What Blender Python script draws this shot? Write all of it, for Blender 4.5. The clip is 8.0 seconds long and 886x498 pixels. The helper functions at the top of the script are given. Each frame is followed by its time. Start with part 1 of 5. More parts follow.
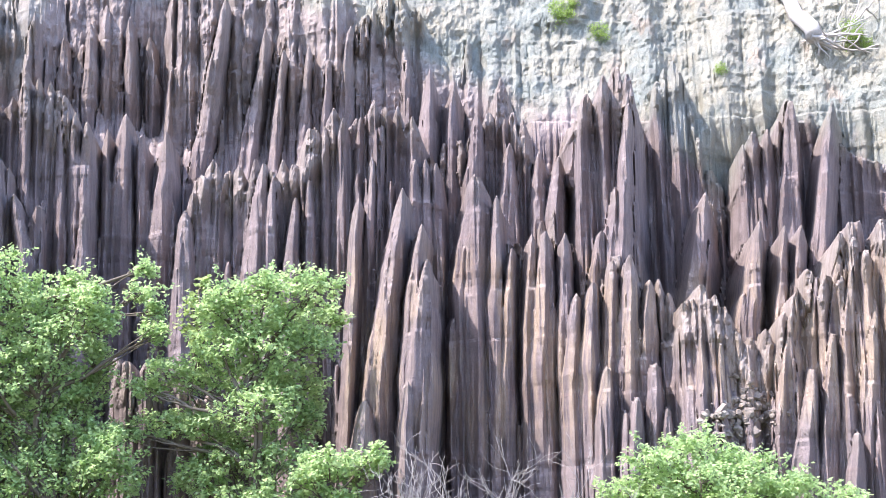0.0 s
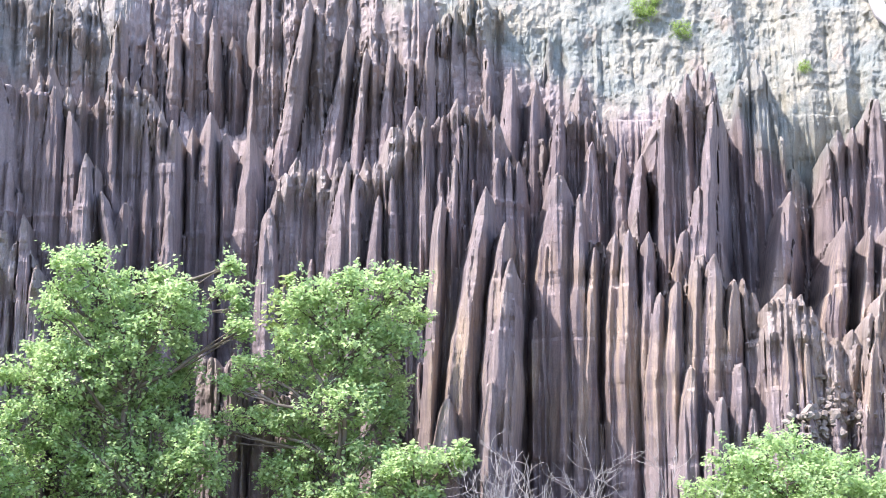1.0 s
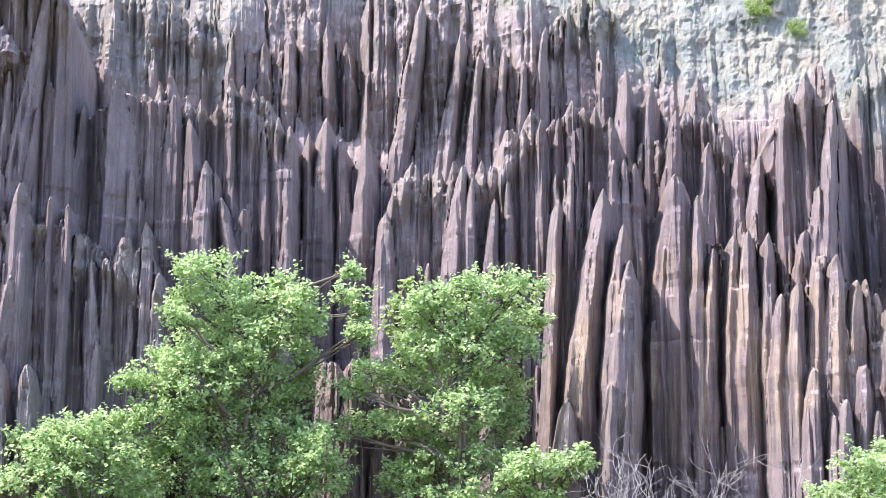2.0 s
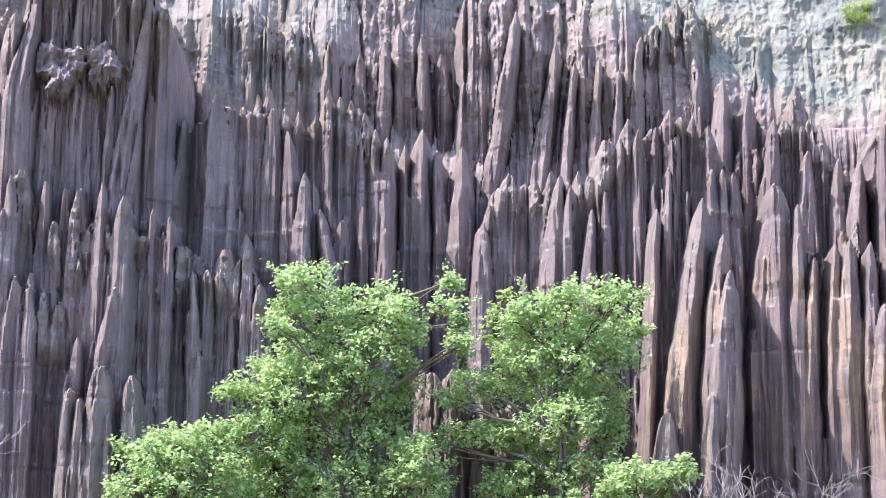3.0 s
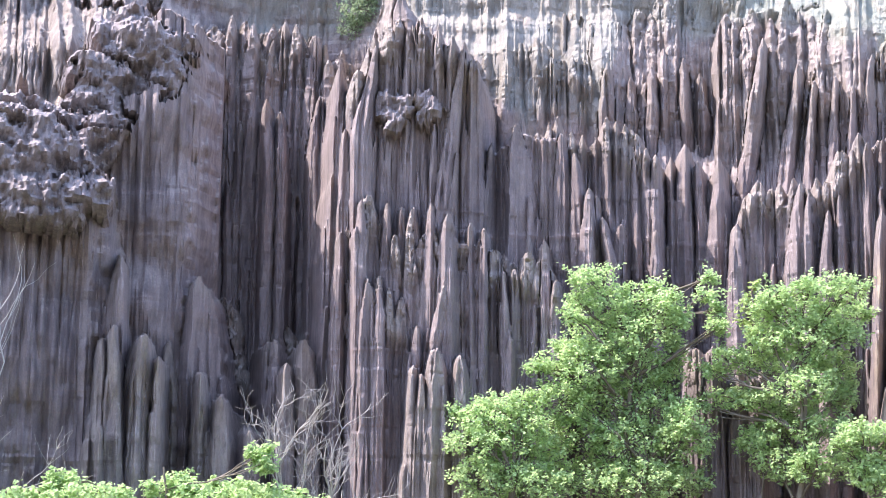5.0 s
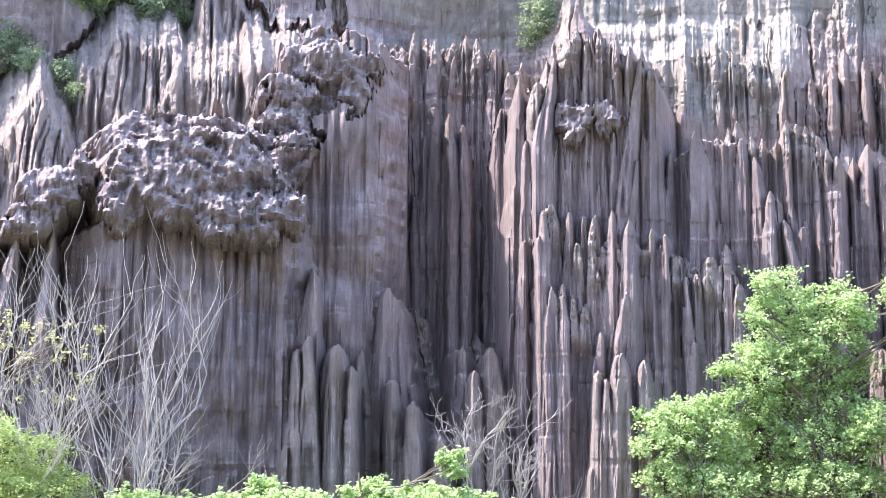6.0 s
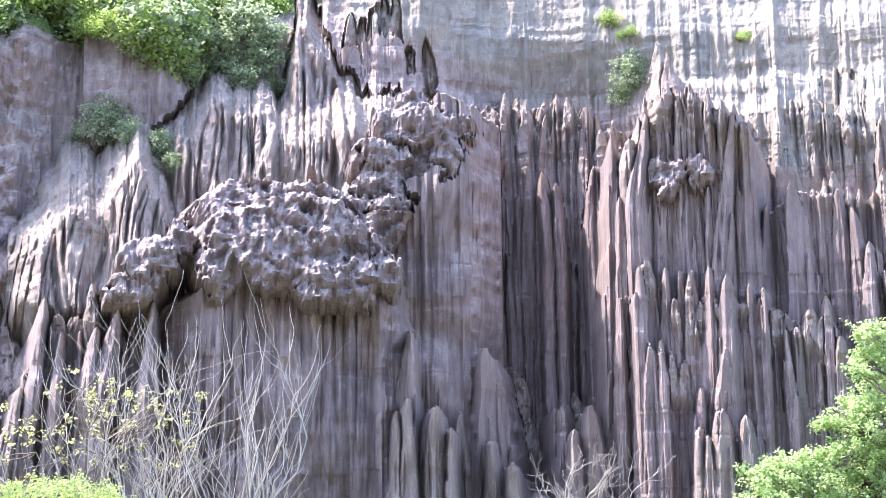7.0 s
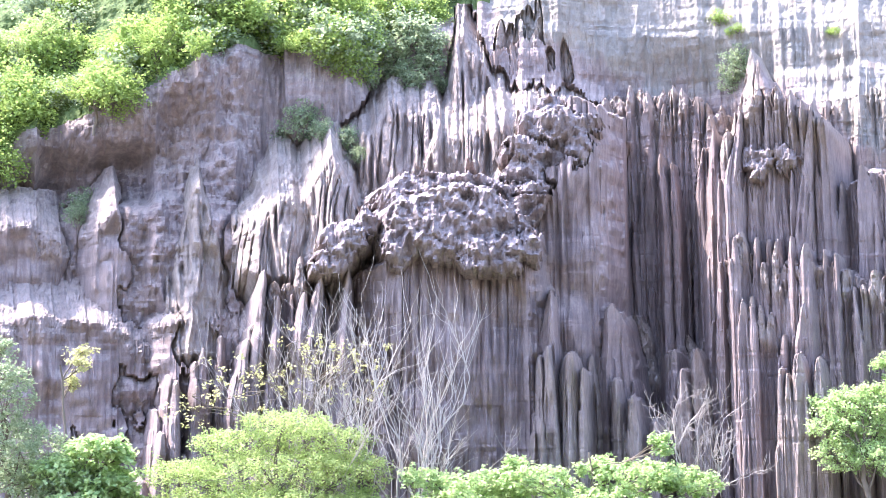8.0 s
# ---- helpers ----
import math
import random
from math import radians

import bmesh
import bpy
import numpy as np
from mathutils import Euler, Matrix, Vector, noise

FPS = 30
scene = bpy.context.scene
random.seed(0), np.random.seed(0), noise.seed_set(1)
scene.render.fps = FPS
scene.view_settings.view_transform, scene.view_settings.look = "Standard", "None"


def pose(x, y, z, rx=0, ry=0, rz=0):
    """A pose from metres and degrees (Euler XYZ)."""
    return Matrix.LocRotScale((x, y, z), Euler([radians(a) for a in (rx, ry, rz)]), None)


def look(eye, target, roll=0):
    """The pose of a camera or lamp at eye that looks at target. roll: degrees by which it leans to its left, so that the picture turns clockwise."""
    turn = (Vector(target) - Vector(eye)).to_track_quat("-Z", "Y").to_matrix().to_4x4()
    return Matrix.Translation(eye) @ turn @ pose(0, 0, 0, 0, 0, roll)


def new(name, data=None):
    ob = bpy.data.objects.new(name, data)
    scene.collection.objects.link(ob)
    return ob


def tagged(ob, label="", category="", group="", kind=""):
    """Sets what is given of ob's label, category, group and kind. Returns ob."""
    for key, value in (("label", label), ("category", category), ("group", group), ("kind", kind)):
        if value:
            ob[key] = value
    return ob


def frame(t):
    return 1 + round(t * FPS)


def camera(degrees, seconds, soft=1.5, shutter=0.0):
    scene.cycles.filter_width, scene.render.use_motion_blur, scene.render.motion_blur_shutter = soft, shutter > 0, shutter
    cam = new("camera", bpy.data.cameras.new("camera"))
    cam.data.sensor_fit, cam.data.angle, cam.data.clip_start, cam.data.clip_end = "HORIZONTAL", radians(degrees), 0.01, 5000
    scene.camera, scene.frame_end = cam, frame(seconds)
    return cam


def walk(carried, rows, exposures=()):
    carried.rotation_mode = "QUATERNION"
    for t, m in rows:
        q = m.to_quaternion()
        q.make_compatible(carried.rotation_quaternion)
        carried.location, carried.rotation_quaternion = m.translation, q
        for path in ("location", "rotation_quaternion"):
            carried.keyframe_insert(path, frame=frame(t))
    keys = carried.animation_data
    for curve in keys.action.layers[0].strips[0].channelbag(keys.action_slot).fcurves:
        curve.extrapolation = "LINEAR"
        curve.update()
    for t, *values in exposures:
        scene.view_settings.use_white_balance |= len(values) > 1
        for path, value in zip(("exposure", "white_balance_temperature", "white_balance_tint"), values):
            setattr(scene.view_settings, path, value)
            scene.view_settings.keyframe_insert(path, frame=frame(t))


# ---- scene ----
cam = camera(31.0, 8.0, 0.75)


def stand(x, y, z, yaw, pitch, roll):
    return pose(x, y, z, 0, 0, yaw) @ pose(0, 0, 0, 90 + pitch) @ pose(0, 0, 0, 0, 0, roll)


ROWS = [
    (0.0, 2.26, 8.26, 1.71, -17.595, 10.797, -0.906),
    (0.5, 2.16, 8.25, 1.71, -16.950, 10.689, -0.650),
    (1.0, 1.94, 8.30, 1.71, -15.065, 10.748, -0.208),
    (1.5, 1.78, 8.34, 1.71, -13.151, 10.749, -0.101),
    (3.0, 1.19, 8.36, 1.72, -8.376, 11.214, 0.306),
    (3.5, 1.04, 8.30, 1.72, -7.244, 11.404, 0.518),
    (4.0, 0.56, 6.44, 1.71, -4.959, 10.848, 0.857),
    (4.2, 0.38, 5.24, 1.71, -3.291, 10.487, 1.012),
    (5.3, 0.17, -2.00, 1.69, 3.763, 8.725, 0.495),
    (5.5, 0.25, -2.02, 1.69, 5.722, 8.730, 0.600),
    (6.0, 0.42, -2.09, 1.69, 8.293, 9.064, 0.236),
    (6.5, 0.38, -2.08, 1.69, 9.485, 9.751, -0.376),
    (7.0, 0.39, -2.16, 1.69, 11.708, 11.218, -0.640),
    (7.5, 1.78, -8.22, 1.69, 13.473, 9.392, -1.007),
    (8.0, 4.20, -13.98, 1.69, 17.807, 8.147, -0.641),
]
walk(cam, [(r[0], stand(*r[1:])) for r in ROWS],
     [(0.0, 2.62, 6300, 18), (3.5, 2.48, 6350, 19), (5.5, 2.86, 6450, 18), (6.5, 3.04, 6500, 19), (7.2, 3.18, 6500, 20), (8.0, 3.4, 6420, 23)])

# ---- light: high sun from the upper left, clear sky ----
SUN_AZ, SUN_EL = radians(-86), radians(61)      # azimuth from straight behind the camera, negative to the left
to_sun = Vector((math.sin(SUN_AZ) * math.cos(SUN_EL), -math.cos(SUN_AZ) * math.cos(SUN_EL), math.sin(SUN_EL)))
world = bpy.data.worlds.new("sky")
scene.world = world
world.use_nodes = True
sky = world.node_tree.nodes.new("ShaderNodeTexSky")
sky.sky_type, sky.sun_disc, sky.sun_elevation = "NISHITA", False, SUN_EL
sky.sun_rotation = math.atan2(to_sun.x, to_sun.y)
back = world.node_tree.nodes["Background"]
back.inputs["Strength"].default_value = 0.15
world.node_tree.links.new(sky.outputs["Color"], back.inputs["Color"])
sun = new("sun", bpy.data.lights.new("sun", "SUN"))
sun.data.energy, sun.data.angle, sun.data.color = 1.8, radians(0.6), (1.0, 0.95, 0.89)
sun.matrix_world = look(to_sun * 60, (0, 0, 0))


# ---- materials ----
class Nodes:
    """A small builder for node materials."""

    def __init__(self, name, rough=0.9):
        self.mat = bpy.data.materials.new(name)
        self.mat.use_nodes = True
        self.t = self.mat.node_tree
        self.bsdf = self.t.nodes["Principled BSDF"]
        self.bsdf.inputs["Roughness"].default_value = rough
        self.bsdf.inputs["Specular IOR Level"].default_value = 0.25
        self.pos = self.t.nodes.new("ShaderNodeNewGeometry").outputs["Position"]

    def link(self, a, b):
        self.t.links.new(a, b)

    def scaled(self, sx, sy, sz, off=0.0):
        m = self.t.nodes.new("ShaderNodeMapping")
        m.inputs["Scale"].default_value = (sx, sy, sz)
        m.inputs["Location"].default_value = (off, off * 0.7, off * 0.3)
        self.link(self.pos, m.inputs["Vector"])
        return m.outputs["Vector"]

    def noise(self, sx, sy, sz, detail=4.0, rough=0.55, off=0.0):
        n = self.t.nodes.new("ShaderNodeTexNoise")
        n.inputs["Scale"].default_value = 1.0
        n.inputs["Detail"].default_value = detail
        n.inputs["Roughness"].default_value = rough
        self.link(self.scaled(sx, sy, sz, off), n.inputs["Vector"])
        return n.outputs["Fac"]

    def span(self, v, a, b, c=0.0, d=1.0):
        m = self.t.nodes.new("ShaderNodeMapRange")
        m.interpolation_type = "SMOOTHSTEP"
        for k, x in zip(("From Min", "From Max", "To Min", "To Max"), (a, b, c, d)):
            m.inputs[k].default_value = x
        self.link(v, m.inputs["Value"])
        return m.outputs["Result"]

    def calc(self, op, a, b):
        m = self.t.nodes.new("ShaderNodeMath")
        m.operation = op
        for x, s in zip((a, b), m.inputs):
            if isinstance(x, (int, float)):
                s.default_value = x
            else:
                self.link(x, s)
        return m.outputs[0]

    def mix(self, f, a, b):
        m = self.t.nodes.new("ShaderNodeMix")
        m.data_type = "RGBA"
        for x, s in ((f, m.inputs[0]), (a, m.inputs[6]), (b, m.inputs[7])):
            if isinstance(x, (int, float)):
                s.default_value = x
            elif isinstance(x, tuple):
                s.default_value = (*x, 1)
            else:
                self.link(x, s)
        return m.outputs[2]

    def times(self, a, b):
        m = self.t.nodes.new("ShaderNodeMix")
        m.data_type, m.blend_type = "RGBA", "MULTIPLY"
        m.inputs[0].default_value = 1.0
        self.link(a, m.inputs[6])
        self.link(b, m.inputs[7])
        return m.outputs[2]

    def mask(self, name):
        a = self.t.nodes.new("ShaderNodeAttribute")
        a.attribute_name = name
        return a.outputs["Fac"]

    def axis(self, v, k):
        s = self.t.nodes.new("ShaderNodeSeparateXYZ")
        self.link(v, s.inputs[0])
        return s.outputs[k]

    def bump(self, h, strength, dist):
        b = self.t.nodes.new("ShaderNodeBump")
        b.inputs["Strength"].default_value = strength
        b.inputs["Distance"].default_value = dist
        self.link(h, b.inputs["Height"])
        old = self.bsdf.inputs["Normal"]
        if old.is_linked:
            self.link(old.links[0].from_socket, b.inputs["Normal"])
        self.link(b.outputs[0], old)

    def done(self, colour):
        if isinstance(colour, tuple):
            self.bsdf.inputs["Base Color"].default_value = (*colour, 1)
        else:
            self.link(colour, self.bsdf.inputs["Base Color"])
        return self.mat


def rock_material(name, dark, mid, tan, pale):
    """Purple siltstone: soft vertical streaks, faint beds, tan beds, pale weathered crust on the crests, pale green clay above."""
    n = Nodes(name, 0.95)
    streak = n.noise(4, 4, 0.22, 5, 0.55)
    broad = n.noise(0.5, 0.5, 0.22, 4, 0.6, 7.0)
    grain = n.noise(24, 24, 16, 4, 0.7)
    beds = n.noise(0.15, 0.15, 2.3, 4, 0.65, 3.0)
    mottle = n.noise(2.6, 2.6, 1.3, 5, 0.62, 14.0)
    crust, clay, tanned = n.mask("crust"), n.mask("clay"), n.mask("tan_bed")
    c = n.mix(n.span(n.calc("ADD", n.calc("MULTIPLY", streak, 0.5), n.calc("MULTIPLY", broad, 0.5)), 0.36, 0.64), dark, mid)
    c = n.mix(n.calc("MULTIPLY", n.span(beds, 0.5, 0.68), 0.35), c, mid)
    c = n.mix(n.calc("MULTIPLY", n.span(n.noise(0.1, 0.1, 5.0, 3, 0.6, 21.0), 0.56, 0.7), 0.3), c, (0.30, 0.205, 0.185))
    c = n.mix(n.calc("MULTIPLY", tanned, n.span(streak, 0.35, 0.6)), c, tan)
    c = n.mix(n.calc("MULTIPLY", crust, n.span(mottle, 0.3, 0.6, 0.45, 1.0)), c, pale)
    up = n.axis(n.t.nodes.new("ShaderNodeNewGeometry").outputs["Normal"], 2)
    # paler where the face turns upward, broken up by the streaks
    up_pale = n.calc("MULTIPLY", n.span(n.calc("ADD", up, n.calc("MULTIPLY", streak, 0.4)), 0.45, 0.85), 0.4)
    c = n.mix(up_pale, c, pale)
    green = n.mix(n.span(n.noise(0.5, 0.5, 0.6, 4, 0.6, 11.0), 0.4, 0.62), (0.37, 0.35, 0.275), (0.285, 0.305, 0.265))
    green = n.mix(n.span(n.noise(1.1, 1.1, 0.5, 4, 0.6, 5.0), 0.55, 0.72), green, (0.38, 0.32, 0.25))
    green = n.mix(n.calc("MULTIPLY", n.span(n.noise(0.3, 0.3, 3.0, 4, 0.6, 8.0), 0.5, 0.7), 0.6), green, (0.26, 0.26, 0.225))
    c = n.mix(clay, c, green)
    shade = n.mix(n.span(mottle, 0.33, 0.67), (0.86, 0.86, 0.87), (1.10, 1.09, 1.08))
    c = n.times(c, shade)
    c = n.times(c, n.mix(n.span(grain, 0.28, 0.72), (0.88, 0.88, 0.88), (1.10, 1.10, 1.10)))
    rubble = n.noise(5.5, 5.5, 3.6, 6, 0.72, 1.0)
    stria = n.noise(17, 17, 0.5, 3, 0.6, 6.0)
    n.bump(streak, 0.4, 0.05)
    n.bump(stria, 0.45, 0.03)
    n.bump(n.calc("MULTIPLY", rubble, n.calc("ADD", n.calc("MULTIPLY", n.calc("MAXIMUM", crust, clay), 0.8), 0.35)), 0.9, 0.15)
    n.bump(grain, 0.9, 0.05)
    return n.done(c)


def leaf_material(name, a, b, through_light=0.55):
    n = Nodes(name, 0.6)
    rnd = n.t.nodes.new("ShaderNodeNewGeometry").outputs["Random Per Island"]
    c = n.mix(rnd, a, b)
    tr = n.t.nodes.new("ShaderNodeBsdfTranslucent")
    n.link(n.mix(rnd, tuple(1.5 * k for k in a), tuple(1.6 * k for k in b)), tr.inputs["Color"])
    ms = n.t.nodes.new("ShaderNodeMixShader")
    ms.inputs[0].default_value = through_light
    n.link(n.bsdf.outputs[0], ms.inputs[1])
    n.link(tr.outputs[0], ms.inputs[2])
    n.link(ms.outputs[0], n.t.nodes["Material Output"].inputs["Surface"])
    return n.done(c)


def bark_material(name, a, b):
    n = Nodes(name, 0.9)
    v = n.noise(14, 14, 3, 4, 0.6)
    n.bump(v, 0.6, 0.02)
    return n.done(n.mix(v, a, b))


def soil_material(name, a, b, c):
    n = Nodes(name, 1.0)
    g = n.noise(0.6, 0.6, 0.6, 6, 0.65)
    f = n.noise(9, 9, 9, 5, 0.7, 4.0)
    n.bump(f, 0.7, 0.08)
    return n.done(n.mix(n.span(f, 0.4, 0.7), n.mix(n.span(g, 0.4, 0.6), a, b), c))


TONES = (0.19, 0.153, 0.150), (0.315, 0.255, 0.24), (0.44, 0.335, 0.235), (0.385, 0.325, 0.28)
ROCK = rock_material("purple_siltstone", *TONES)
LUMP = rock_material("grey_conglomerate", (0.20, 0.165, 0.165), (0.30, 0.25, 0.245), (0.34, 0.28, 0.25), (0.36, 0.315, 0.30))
STONE = soil_material("scree_stone", (0.27, 0.225, 0.18), (0.33, 0.285, 0.235), (0.2, 0.165, 0.145))
SOIL = soil_material("soil_and_grass", (0.13, 0.115, 0.09), (0.18, 0.155, 0.12), (0.085, 0.095, 0.05))
GRASS = soil_material("hillside_grass", (0.09, 0.13, 0.045), (0.13, 0.17, 0.065), (0.06, 0.10, 0.03))
LEAF = leaf_material("broad_leaf", (0.235, 0.33, 0.14), (0.42, 0.53, 0.26), 0.5)
LEAF_DARK = leaf_material("vine_leaf", (0.15, 0.20, 0.11), (0.30, 0.36, 0.22), 0.5)
LEAF_FINE = leaf_material("feathery_leaf", (0.21, 0.29, 0.10), (0.36, 0.44, 0.18), 0.5)
LEAF_HILL = leaf_material("hill_leaf", (0.17, 0.25, 0.065), (0.30, 0.39, 0.12), 0.45)
LEAF_DRY = leaf_material("yellowing_leaf", (0.28, 0.29, 0.12), (0.42, 0.42, 0.22))
BARK = bark_material("brown_bark", (0.10, 0.08, 0.06), (0.20, 0.17, 0.13))
BARK_PALE = bark_material("bleached_wood", (0.33, 0.30, 0.265), (0.50, 0.465, 0.42))
BARK_GREY = bark_material("grey_twig", (0.26, 0.23, 0.21), (0.40, 0.37, 0.34))


# ---- mesh helpers ----
def lattice(seed, n=64):
    return np.random.RandomState(seed).rand(n, n, n).astype(np.float32)


LAT = lattice(5)


def vnoise(x, y, z=0.0):
    """Smooth value noise on arrays, 0 to 1."""
    x, y, z = np.broadcast_arrays(np.asarray(x, float), np.asarray(y, float), np.asarray(z, float))
    i, j, k = np.floor(x).astype(int), np.floor(y).astype(int), np.floor(z).astype(int)
    u, v, w = x - i, y - j, z - k
    u, v, w = u * u * (3 - 2 * u), v * v * (3 - 2 * v), w * w * (3 - 2 * w)
    r = 0.0
    for a in (0, 1):
        for b in (0, 1):
            for c in (0, 1):
                r = r + LAT[(i + a) % 64, (j + b) % 64, (k + c) % 64] * (u if a else 1 - u) * (v if b else 1 - v) * (w if c else 1 - w)
    return r


def fractal(x, y, z=0.0, octaves=4, gain=0.5):
    r, amp, tot = 0.0, 1.0, 0.0
    for o in range(octaves):
        r = r + amp * vnoise(x * 2 ** o + 13.7 * o, y * 2 ** o + 5.1 * o, z * 2 ** o + 9.3 * o)
        tot += amp
        amp *= gain
    return r / tot


def mesh_of(name, verts, faces, material, smooth=True):
    me = bpy.data.meshes.new(name)
    me.from_pydata(np.asarray(verts).tolist(), [], faces if isinstance(faces, list) else faces.tolist())
    me.materials.append(material)
    if smooth:
        me.polygons.foreach_set("use_smooth", np.ones(len(me.polygons), bool))
    me.update()
    return me


def part(name, mesh, parent=None, label=""):
    ob = new(name, mesh)
    if parent:
        ob.parent = parent
    return tagged(ob, label)


def grid_faces(rows, cols, wrap=False):
    i, j = np.meshgrid(np.arange(rows - 1), np.arange(cols if wrap else cols - 1), indexing="ij")
    k = (j + 1) % cols
    return np.stack([i * cols + j, i * cols + k, (i + 1) * cols + k, (i + 1) * cols + j], -1).reshape(-1, 4)


class Soup:
    """Collects pieces of one mesh."""

    def __init__(self):
        self.v, self.f, self.n = [], [], 0

    def add(self, v, f):
        self.v.append(v)
        self.f.extend((np.asarray(f) + self.n).tolist())
        self.n += len(v)

    def mesh(self, name, material, smooth=True):
        return mesh_of(name, np.concatenate(self.v), self.f, material, smooth)


def tube(soup, pts, radii, sides=6):
    """A bent tapered tube along points."""
    pts = np.asarray(pts, float)
    rings = []
    for i, p in enumerate(pts):
        d = pts[min(i + 1, len(pts) - 1)] - pts[max(i - 1, 0)]
        d = d / (np.linalg.norm(d) + 1e-9)
        a = np.cross(d, (0.31, 0.87, 0.38))
        a /= np.linalg.norm(a) + 1e-9
        b = np.cross(d, a)
        th = np.arange(sides) * 2 * np.pi / sides
        rings.append(p + radii[i] * (np.cos(th)[:, None] * a + np.sin(th)[:, None] * b))
    soup.add(np.concatenate(rings), grid_faces(len(pts), sides, True))


# ---- the cliff ----
def smooth_step(v, a, b):
    t = np.clip((v - a) / (b - a), 0, 1)
    return t * t * (3 - 2 * t)


def back_depth(x, z):
    """Mean depth of the cliff: nearly upright, leaning back above a height that varies along it."""
    lean = np.interp(x, (-40, -33, -31.8, -29, -25.7, -22, -17, -12, 3, 10, 13.5, 16, 21, 30), (13.2, 14.5, 16.2, 17.0, 18.7, 19.8, 20.8, 21, 20.5, 18, 16, 13.5, 12, 11))
    return 48.6 + 0.12 * z + 0.22 * np.clip(z - 11, 0, 8) * smooth_step(x, -22, -16) + (0.4 - 0.1 * smooth_step(x, 10, 14) + 0.5 * (x < -14)) * np.maximum(0, z - lean) + 0.45 * np.maximum(0, -20 - x)


def around(u, rho, z):
    """The cliff bends round the valley: a place u metres along it, rho metres from the middle, as x, y, z."""
    return np.stack([rho * np.sin(u / 49.0), rho * np.cos(u / 49.0), z + 0.0 * u], -1)


def rim(x):
    """Height of the cliff's rim under the green hillside."""
    return np.interp(x, (-40, -33, -31.8, -29, -25.7, -23.7, -19, -17, -14), (12.8, 14.2, 15.9, 16.7, 18.5, 19.6, 19.4, 20.8, 22.5))


class Relief:
    """The cliff as a relief over its length and height: depth of the rock at each node, and which form stands foremost there."""

    def __init__(self):
        self.xs = np.concatenate([np.arange(-46, -35, 0.25), np.arange(-35, 28, 0.033), np.arange(28, 38, 0.25)])
        self.zs = np.arange(-0.6, 25, 0.085)
        self.x, self.z = np.meshgrid(self.xs, self.zs)
        self.y = np.zeros_like(self.x)
        self.form = np.zeros(self.x.shape, int)
        self.fin = np.zeros_like(self.x)
        self.crust = np.zeros_like(self.x)
        self.names = ["cliff"]
        self.rough = np.ones_like(self.x)

    def window(self, x0, x1, z0, z1):
        a, b = np.searchsorted(self.xs, (x0, x1))
        c, d = np.searchsorted(self.zs, (z0, z1))
        return slice(max(0, c - 1), d + 1), slice(max(0, a - 1), b + 1)

    def raise_form(self, win, y, name, rough=1.0, crust=0.0):
        self.names.append(name)
        near = y < self.y[win]
        self.y[win] = np.where(near, y, self.y[win])
        self.form[win] = np.where(near, len(self.names) - 1, self.form[win])
        self.rough[win] = np.where(near, rough, self.rough[win])
        self.crust[win] = np.where(near, crust, self.crust[win])


def ridge(x, z, f, s, o):
    return 1 - np.abs(2 * vnoise(x * f, z * s, o) - 1)


def groove(x, z, f, s, o, thin=3.2):
    """Narrow runnels, 0 to 1."""
    return np.clip(1 - np.abs(2 * vnoise(x * f, z * s, o) - 1) * thin, 0, 1)


R = Relief()


